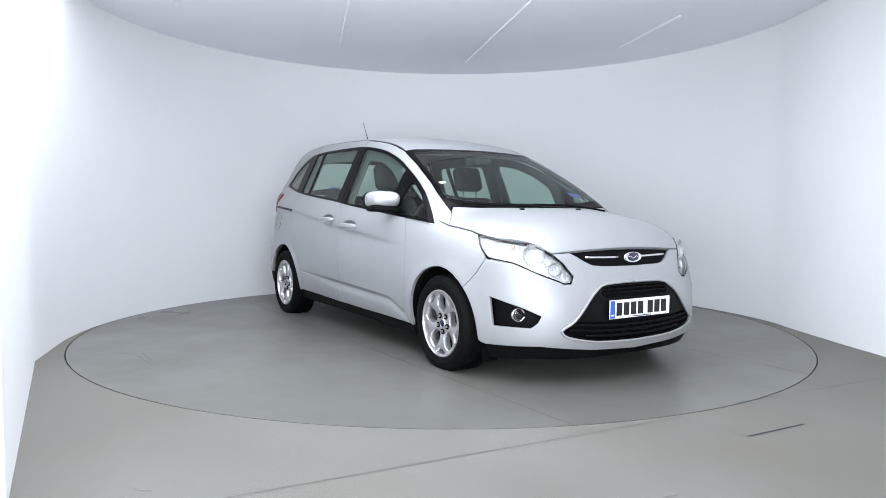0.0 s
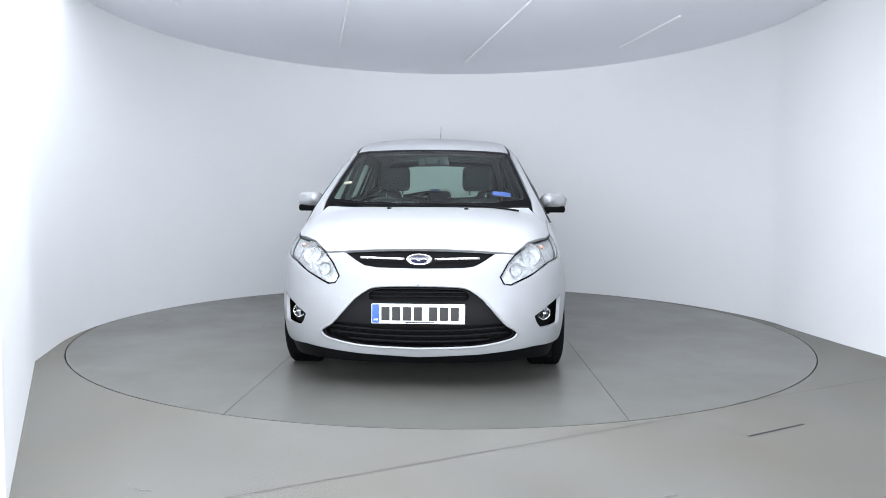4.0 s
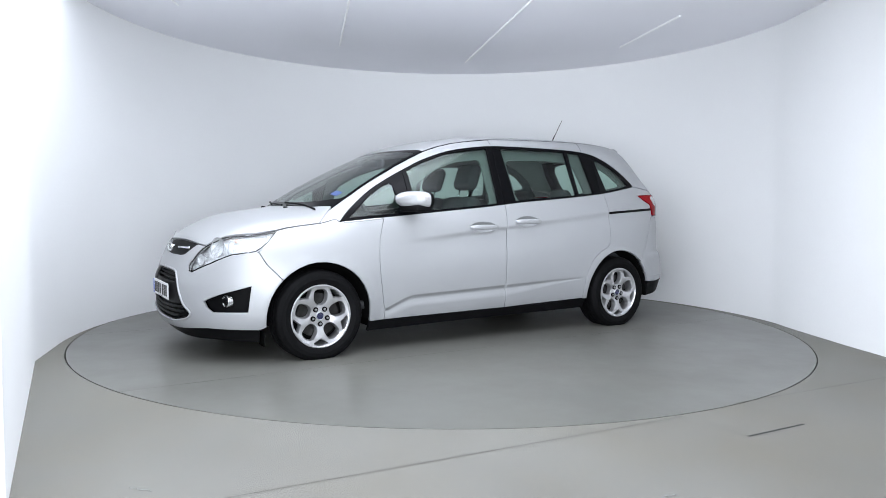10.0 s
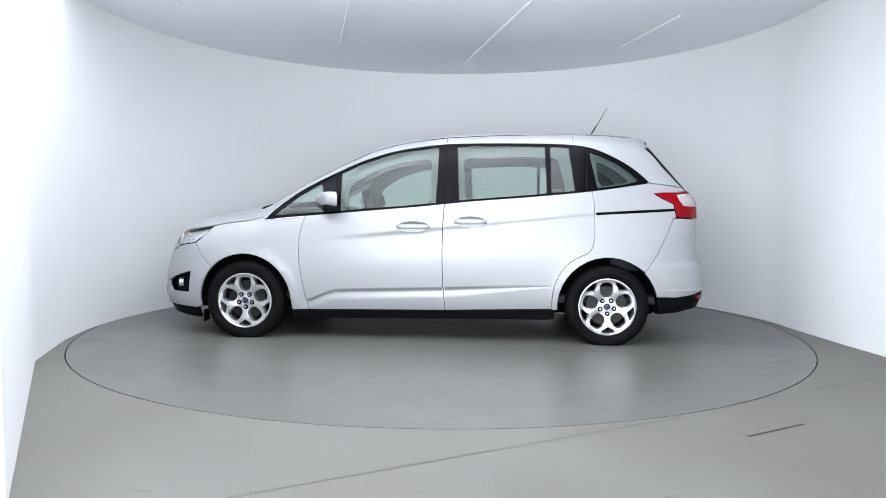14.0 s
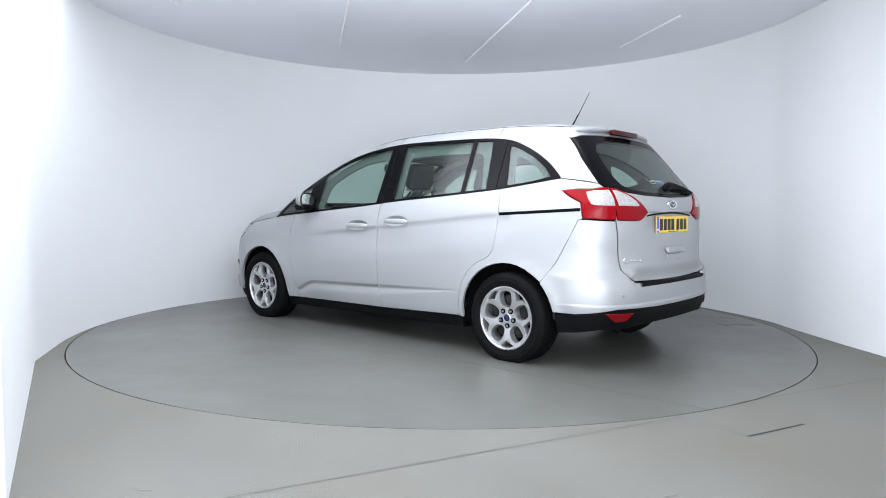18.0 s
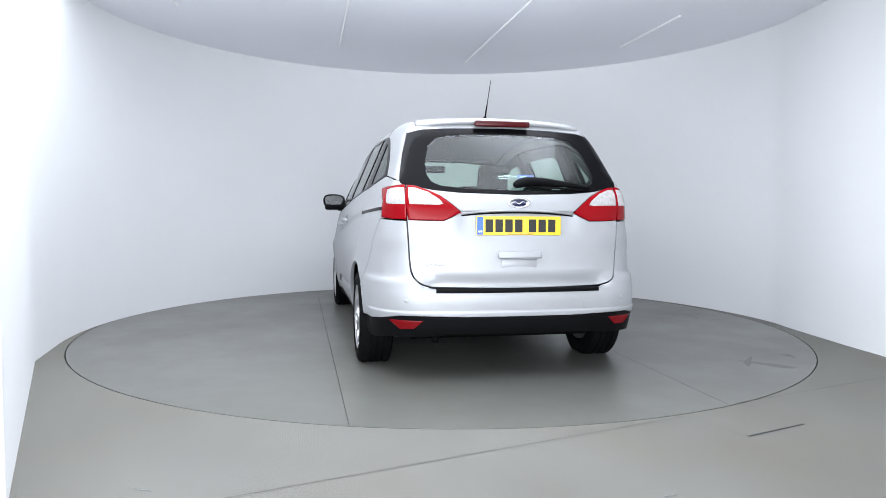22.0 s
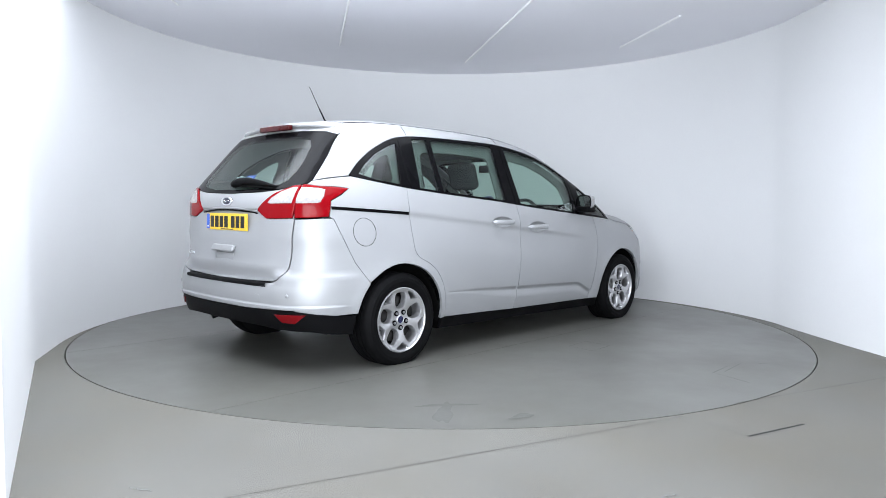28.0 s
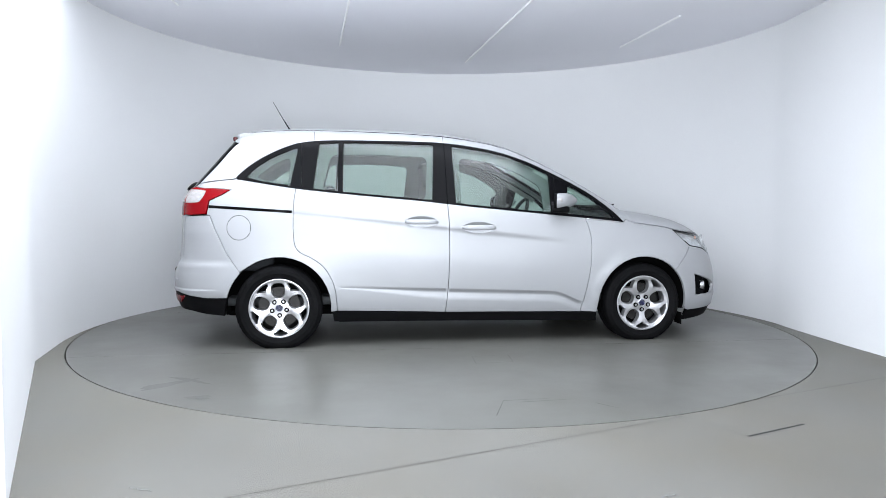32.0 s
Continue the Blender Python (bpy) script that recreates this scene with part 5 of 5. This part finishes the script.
def build_outside():
    v, f = tube([(-1.335, 0, 1.628), (-1.345, 0, 1.648), (-1.352, 0, 1.658)], [0.026, 0.016, 0.007], 12)
    base = mesh_part("aerial", v, f, BLACK, car, "thin black whip aerial on the roof")
    v, f = tube([(-1.350, 0, 1.655), (-1.395, 0, 1.728), (-1.402, 0, 1.738), (-1.487, 0, 1.884)], [0.0055, 0.005, 0.0028, 0.0022], 8)
    mesh_part("whip", v, f, BLACK, base)
    flap = [(-1.675 + 0.082 * math.cos(2 * math.pi * i / 28), 0.872 + 0.086 * math.sin(2 * math.pi * i / 28)) for i in range(28)]
    pair = panel("fuel_flap", "side", S(*flap), PAINT, car, "round silver fuel flap", lift=0.0015, gap=0, flange=0.004, edge=0.003, mirror=True)
    bpy.data.objects.remove(pair[0])
    ring = [(x, -y, z) for x, y, z in on("side", [(-1.675 + 0.084 * math.cos(2 * math.pi * i / 40), 0.872 + 0.088 * math.sin(2 * math.pi * i / 40)) for i in range(41)])]
    mesh_part("flap_gap", *tube(ring, 0.0018, 6), DARKGAP, pair[1])
    # wipers, washer jets, scuttle
    for pts in (((1.315, 0.62), (1.30, 0.25), (1.29, -0.05)), ((1.33, -0.02), (1.285, -0.40), (1.225, -0.62))):
        p = [np.array(q) + (0.016, 0, 0.003) for q in T(*pts)]
        v, f = tube(curve(p, 6), 0.007, 6)
        mesh_part("windscreen_wiper", v, f, BLACK, car, "black windscreen wiper")
    for y in (-0.25, 0.265):
        p = T((1.42, y))[0]
        bm = bmesh.new()
        box(bm, (p[0] - 0.015, y - 0.014, p[2] - 0.004), (p[0] + 0.015, y + 0.014, p[2] + 0.010), 0.005, 2)
        part("washer_jet", bm, BLACK, car, "small black washer jet")
    for s in (1, -1):
        bm = bmesh.new()
        box(bm, (1.752, s * 0.755 - 0.06, 0.105), (1.762, s * 0.755 + 0.05, 0.20), 0.004, 2)
        part("air_flap", bm, UNDER, car, "black rubber flap ahead of the wheel")
    # stickers on the glass
    panel("sticker", "top", T((1.150, 0.450), (1.150, 0.575), (1.100, 0.580), (1.100, 0.455)), material("blue_sticker", (0.07, 0.10, 0.40), 0.4, 0, 0, 0.5, 0.25, 70), car, "blue printed sticker on the windscreen", lift=-0.008, gap=0, flange=0, edge=0.002)
    panel("sticker", "top", T((0.985, -0.575), (0.985, -0.625), (0.955, -0.63), (0.955, -0.57)), material("pale_sticker", (0.65, 0.45, 0.38), 0.5, 0, 0, 0.5, 0.3, 90), car, "pale red and white sticker on the windscreen", lift=-0.008, gap=0, flange=0, edge=0.002)
    ink, pale = material("blue_sticker_rear", (0.05, 0.09, 0.42), 0.4), material("white_sticker_print", (0.60, 0.64, 0.68), 0.4)
    note = panel("sticker", "tail", R((-0.030, 1.236), (-0.135, 1.236), (-0.135, 1.205), (-0.030, 1.205)), ink, car, "blue and white sticker on the rear window", lift=-0.006, gap=0, flange=0, edge=0.002)
    for y0, y1, z0, z1 in ((0.095, 0.062, 1.218, 1.226), (0.056, 0.010, 1.222, 1.231), (0.004, -0.024, 1.218, 1.226), (0.090, 0.020, 1.206, 1.211), (-0.045, -0.085, 1.219, 1.226), (-0.090, -0.120, 1.213, 1.219)):
        panel("sticker_print", "tail", R((y0, z1), (y1, z1), (y1, z0), (y0, z0)), pale, note, lift=-0.004, gap=0, flange=0, edge=0.0005)


def build_trim():
    # bright strip under the front quarter window, roof joints, covers in the bumpers
    line = [(x, z - 0.006) for x, z in between(BELT, 1.235, 0.925)]
    for s in (1, -1):
        v, f = tube([(x, s * (y + 0.002), z) for x, y, z in S(*line)], 0.004, 6)
        mesh_part("bright_strip", v, f, CHROME, car, "thin bright strip under the quarter window")
    D = EMPTY["ditch"]
    for x, z0 in ((-0.165, 1.533), (-1.142, 1.525)):
        hi = (x, 0.568, 1.575)
        lo = S((x, z0))[0]
        a0, a1 = flat("round", lo)[0][1], flat("round", hi)[0][1]
        pts = solve(*rays("round", np.array([(x, a0 + (a1 - a0) * k / 8) for k in range(9)])))
        for s in (1, -1):
            v, f = tube([(p[0], s * p[1], p[2]) for p in pts], 0.0016, 6)
            mesh_part("roof_joint", v, f, DARKGAP, car, "fine joint across the roof edge")
    for name, proj, c, ry, rz in (("tow_cover", "front", (-0.425, 0.508), 0.030, 0.016), ("tow_cover", "rear", (-0.42, 0.462), 0.026, 0.026)):
        lp = seen(proj, [(c[0] + ry * math.copysign(abs(math.cos(a)) ** 0.6, math.cos(a)), c[1] + rz * math.copysign(abs(math.sin(a)) ** 0.6, math.sin(a))) for a in np.linspace(0, 2 * math.pi, 25)[:-1]])
        panel(name, "nose" if proj == "front" else "tail", lp, PAINT, car, "small silver towing eye cover", lift=0.0012, gap=0, flange=0.004, edge=0.003)


def build_cabin():
    # linings: the same skin set inwards
    D = EMPTY["ditch"]
    rf = [(x, y - 0.02) for x, y, z in D[4:]]
    panel("roof_lining", "top", T(*rf, (-1.62, 0.0), *[(x, -y) for x, y in rf[::-1]], (0.43, 0)), LINING, car, "pale grey roof lining", lift=-0.035, gap=0, flange=0, edge=0.003, grid=0.09)
    low = [(1.05, 0.93), (0.6, 0.965), (0.0, 1.02), (-0.8, 1.095), (-1.35, 1.155), (-1.92, 1.16), (-1.95, 0.76), (-1.0, 0.76), (-0.96, 0.32), (0.96, 0.32), (0.99, 0.76), (1.05, 0.76)]
    both("side_trim", "side", S(*low), CABIN, car, "dark grey inner door trim", lift=-0.055, gap=0, flange=0, edge=0.003, grid=0.10)
    def rounded(pts, r=0.05):
        q = np.array(pts, float)
        out = []
        for i in range(len(q)):
            a, c, b = q[i - 1], q[i], q[(i + 1) % len(q)]
            u, w = (a - c) / np.linalg.norm(a - c), (b - c) / np.linalg.norm(b - c)
            out += [tuple((1 - k) ** 2 * (c + u * r) + 2 * k * (1 - k) * c + k * k * (c + w * r)) for k in (0, 0.25, 0.5, 0.75, 1)]
        return out
    for outer, hole in (([(0.70, 0.965), (0.70, 1.30), (0.50, 1.385), (0.285, 1.455), (0.07, 1.495), (-0.15, 1.515), (-0.15, 1.04)], [(0.60, 1.005), (0.585, 1.215), (0.40, 1.325), (0.20, 1.395), (-0.045, 1.425), (-0.05, 1.060)]),
                        ([(-0.17, 1.05), (-0.17, 1.515), (-0.8, 1.522), (-1.17, 1.508), (-1.22, 1.145)], [(-0.32, 1.095), (-0.295, 1.425), (-0.70, 1.440), (-1.02, 1.430), (-1.09, 1.160)]),
                        ([(-1.24, 1.150), (-1.24, 1.495), (-1.34, 1.468), (-1.48, 1.40), (-1.61, 1.315), (-1.70, 1.225)], [(-1.335, 1.205), (-1.315, 1.410), (-1.44, 1.355), (-1.58, 1.245)])):
        both("window_lining", "side", S(*outer), TRIMGREY, car, "grey lining round the inside of a window", holes=[S(*rounded(hole))], lift=-0.040, gap=0, flange=0.012, edge=0.004, grid=0.07)
    for a, b, w in (((0.99, 1.115), (0.55, 1.345), 0.045), ((-0.155, 1.06), (-0.165, 1.50), 0.085)):
        a, b = np.array(a), np.array(b)
        d = (b - a) / np.linalg.norm(b - a)
        n = np.array([-d[1], d[0]]) * w / 2
        both("pillar_trim", "side", S(tuple(a + n), tuple(a - n), tuple(b - n), tuple(b + n)), LINING if a[0] > 0.5 else CABIN, car, lift=-0.03, gap=0, flange=0.0, edge=0.003, grid=0.06)
    both("pillar_trim", "round", [(x, y, z) for x, y, z in D[4:]] + S(*[(x, z - 0.005) for x, z in ROOFLINE if -1.55 < x < 0.45])[::-1], LINING, car, lift=-0.028, gap=0, flange=0, edge=0.003, grid=0.06)
    both("pillar_trim", "round", S(*[(x, z) for x, z in ROOFLINE if x <= -1.22]) + R((0.66, 1.21), (0.63, 1.36), (0.57, 1.50)) + [(-1.55, 0.55, 1.56), (-1.22, 0.56, 1.58)], LINING, car, lift=-0.03, gap=0, flange=0, edge=0.003, grid=0.06)
    gate = R((0.0, 1.135), (0.30, 1.142), (0.50, 1.165), (0.60, 1.17), (0.64, 0.95), (0.60, 0.60), (0.0, 0.58))
    panel("gate_trim", "tail", gate + [(x, -y, z) for x, y, z in gate[::-1]][1:-1], CABIN, car, "dark grey tailgate lining", lift=-0.05, gap=0, flange=0, edge=0.003, grid=0.09)
    bm = bmesh.new()
    box(bm, (-2.0, -0.78, 0.30), (1.1, 0.78, 0.36), 0.01, 1)
    part("cabin_floor", bm, CABIN, car, "dark cabin carpet")
    # dashboard
    prof = [(1.32, 0.985), (1.15, 1.005), (0.95, 1.005), (0.78, 0.985), (0.66, 0.94), (0.63, 0.86), (0.68, 0.74), (0.80, 0.62), (0.85, 0.36)]
    vs, fs = [], []
    ys = np.linspace(-0.76, 0.76, 21)
    for y in ys:
        hump = 0.045 * math.exp(-((y + 0.37) / 0.15) ** 2)
        for k, (x, z) in enumerate(prof):
            vs.append((x - (0.16 * (y / 0.76) ** 2 if k < 2 else 0), y, z - 0.03 * (abs(y) / 0.76) ** 3 + (hump if 2 <= k <= 4 else 0)))
    for i in range(len(ys) - 1):
        for k in range(len(prof) - 1):
            fs.append((i * 9 + k, i * 9 + k + 1, i * 9 + 10 + k, i * 9 + 9 + k))
    mesh_part("dashboard", vs, fs, CABIN, car, "dark grey moulded dashboard")
    # steering wheel (right-hand drive)
    m = Matrix.Translation((0.50, -0.37, 0.93)) @ Matrix.Rotation(radians(-65), 4, "Y")
    ring = [m @ Vector((0.185 * math.cos(2 * math.pi * i / 36), 0.185 * math.sin(2 * math.pi * i / 36), 0)) for i in range(37)]
    sw = mesh_part("steering_wheel", *tube(ring, 0.015, 8), CABIN, car, "black steering wheel")
    bm = bmesh.new()
    blob(bm, (0, 0, -0.02), (0.15, 0.15, 0.07), m, 0.4)
    box(bm, (-0.02, -0.18, -0.01), (0.03, 0.18, 0.008), 0.004, 1, m)
    box(bm, (-0.18, -0.02, -0.01), (0, 0.02, 0.008), 0.004, 1, m)
    part("wheel_hub", bm, CABIN, sw)
    # inside mirror and sensor housing
    bm = bmesh.new()
    blob(bm, (0.54, 0.01, 1.385), (0.035, 0.245, 0.068), None, 0.4)
    im = part("inside_mirror", bm, CABIN, car, "black inside mirror")
    bm = bmesh.new()
    blob(bm, (0.60, 0.0, 1.380), (0.10, 0.11, 0.05), Matrix(), 0.3)
    part("sensor_housing", bm, CABIN, im)
    for s in (1, -1):
        bm = bmesh.new()
        blob(bm, (0.36, s * 0.33, 1.455), (0.17, 0.36, 0.022), None, 0.4)
        part("sun_visor", bm, LINING, car, "pale folded sun visor")

    def seat(x, y, wide, rec, top, head, headw=0.27):
        root = new("seat")
        root.parent = car
        tagged(root, "charcoal cloth car seat")
        bm = bmesh.new()
        blob(bm, (x + 0.24, y, 0.52), (0.52, wide, 0.17), None, 0.42)
        part("seat_cushion", bm, CLOTH, root)
        h = top - 0.52
        m = Matrix.Translation((x, y, 0.52)) @ Matrix.Rotation(radians(-rec), 4, "Y")
        bm = bmesh.new()
        blob(bm, (0, 0, h / 2), (0.14, wide, h), m, 0.45)
        for v in bm.verts:
            q = (v.co.z - 0.52) / h
            if q > 0.55:
                v.co.y = y + (v.co.y - y) * (1 - 0.42 * (q - 0.55) ** 1.3)
        for sgn in (1, -1):
            blob(bm, (0.05, sgn * wide * 0.42, h * 0.45), (0.10, wide * 0.15, h * 0.7), m, 0.45)
        part("seat_back", bm, CLOTH, root)
        if head:
            mt = m @ Matrix.Translation((0, 0, h + 0.02))
            bm = bmesh.new()
            blob(bm, (0.02, 0, 0.04 + head / 2), (0.10, headw, head), mt, 0.46, 5)
            part("headrest", bm, CLOTH, root)
            for sgn in (1, -1):
                a, b = mt @ Vector((0.01, sgn * 0.07, -0.05)), mt @ Vector((0.015, sgn * 0.07, 0.06))
                mesh_part("headrest_post", *tube([a, b], 0.006, 6), CHROME, root)
        return root
    for x, y in ((0.10, 0.37), (-0.02, -0.37)):
        seat(x, y, 0.50, 18, 1.14, 0.22)
    for y in (0.50, 0.0, -0.50):
        seat(-0.83, y, 0.44 if y else 0.34, 20, 1.06, 0.10, 0.24)
    for y in (0.36, -0.36):
        bm = bmesh.new()
        blob(bm, (-1.72, y, 0.62), (0.55, 0.62, 0.16), None, 0.3)
        part("folded_seat", bm, CLOTH, car, "folded third-row seat")


def build_marks():
    """Scuffs and faint chalk marks on the turntable."""
    def line(name, segs, wide, mat, label):
        bm = bmesh.new()
        for a, b in segs:
            a, b = Vector(a), Vector(b)
            k = Vector((-(b - a).y, (b - a).x)).normalized() * wide / 2
            vs = [bm.verts.new((*q, 0.0010)) for q in (a + k, a - k, b - k * 0.4, b + k * 0.4)]
            f = bm.faces.new(vs)
            f.normal_update()
            if f.normal.z < 0:
                f.normal_flip()
        tagged(part(name, bm, mat, turntable, label, smooth=False), kind="stuff" if "scuff" in name else "")
    dark = material("worn_dark_paint", (0.075, 0.075, 0.07), 0.5)
    pale = material("pale_scuff", (0.17, 0.17, 0.16), 0.3)
    line("deck_mark", [((0, -1.32), (0.26, -1.30)), ((0.26, -1.30), (0.24, -1.52)), ((0.24, -1.52), (-0.02, -1.54)), ((-0.02, -1.54), (0, -1.32))], 0.004, dark, "faint outline of an access plate")
    line("deck_mark", [((0.02, -2.48), (0.33, -2.46)), ((-0.16, -2.70), (-0.06, -2.44)), ((-0.06, -2.44), (0.20, -2.43)), ((0.42, -2.55), (0.50, -2.66))], 0.006, dark, "dark scratches in the paint")
    stain = material("oily_stain", (0.114, 0.114, 0.105), 0.44, 0, 0, 0.45, 0.10, 40, 0, 0.10, 6)
    turn = Matrix.Rotation(radians(-18.64), 2)
    for step, (cx, cy, lx, ly, ang) in enumerate(((-1.20, -2.42, 0.17, 0.045, 1.0), (-1.12, -2.30, 0.16, 0.022, -0.35), (-0.88, -2.64, 0.07, 0.035, 0.2))):
        bm = bmesh.new()
        ring = []
        for i in range(26):
            a = 2 * math.pi * i / 26
            k = 1 + 0.22 * math.sin(3 * a + 9 * cx) + 0.10 * math.sin(7 * a + 5 * cy)
            u, w = lx * k * math.cos(a), ly * k * math.sin(a)
            q = turn @ Vector((cx + u * math.cos(ang) - w * math.sin(ang) - RC[0], cy + u * math.sin(ang) + w * math.cos(ang) - RC[1]))
            ring.append(bm.verts.new((*q, 0.0006 + 0.0008 * step)))
        bm.faces.new(ring)
        part("deck_stain", bm, stain, turntable, "dark oily stain on the deck", smooth=False)
    random.seed(4)
    segs = []
    for cx, cy, n in ((0.75, 0.1, 6), (0.35, 0.05, 4), (-0.5, 0.0, 5), (-1.75, -0.2, 5), (1.5, 0.0, 3)):
        for _ in range(n):
            x, y = cx + random.uniform(-0.28, 0.28), cy + random.uniform(-0.22, 0.22)
            a = random.uniform(-0.5, 0.5) + (0.9 if cx > 0 else 2.2)
            k = random.uniform(0.05, 0.22)
            segs.append(((x, y), (x + k * math.cos(a), y + k * math.sin(a))))
    line("deck_scuff", segs, 0.008, pale, "pale tyre and jack scuffs")


def build_scrap():
    """Two short bent scraps of white wire lying on the floor."""
    for pts in ([(-1.132, -3.686, 0.003), (-1.105, -3.690, 0.003), (-1.085, -3.704, 0.004), (-1.060, -3.700, 0.003), (-1.038, -3.716, 0.003)],
                [(0.800, -3.745, 0.003), (0.822, -3.728, 0.004), (0.840, -3.724, 0.003), (0.862, -3.712, 0.003)]):
        v, f = tube(curve(pts, 5), 0.0016, 6)
        tagged(mesh_part("wire_scrap", v, f, LINING), "short bent scrap of white wire on the floor", "scrap", "wire scraps on the floor")


build_scrap()
build_mirrors()
build_handles()
build_outside()
build_trim()
build_cabin()
build_marks()


# ---- movement ----
TURN = [(0, 302.83), (0.5, 300.41), (1, 296.78), (1.5, 292.28), (2, 287.44), (3, 277.97), (4, 268.45), (5, 258.97), (6, 249.49), (7, 240.09), (8, 230.77), (9, 221.45), (10, 212.13),
        (11, 202.88), (12, 193.69), (13, 184.53), (14, 175.44), (15, 166.19), (16, 157.00), (17, 147.92), (18, 138.64), (19, 129.34), (20, 120.17), (21, 110.97), (22, 101.69),
        (23, 92.38), (24, 83.21), (25, 74.01), (26, 64.86), (27, 55.62), (28, 46.31), (29, 37.10), (30, 27.88), (31, 18.64), (32, 9.39)]


def motions():
    off = Vector((0.0671, -0.0487, 0))
    walk(car, [(t, Matrix.Rotation(radians(a - 0.25), 4, "Z") @ Matrix.Translation(off)) for t, a in TURN])
    walk(turntable, [(t, pose(RC[0], RC[1], 0, 0, 0, a - 0.25)) for t, a in TURN])


motions()
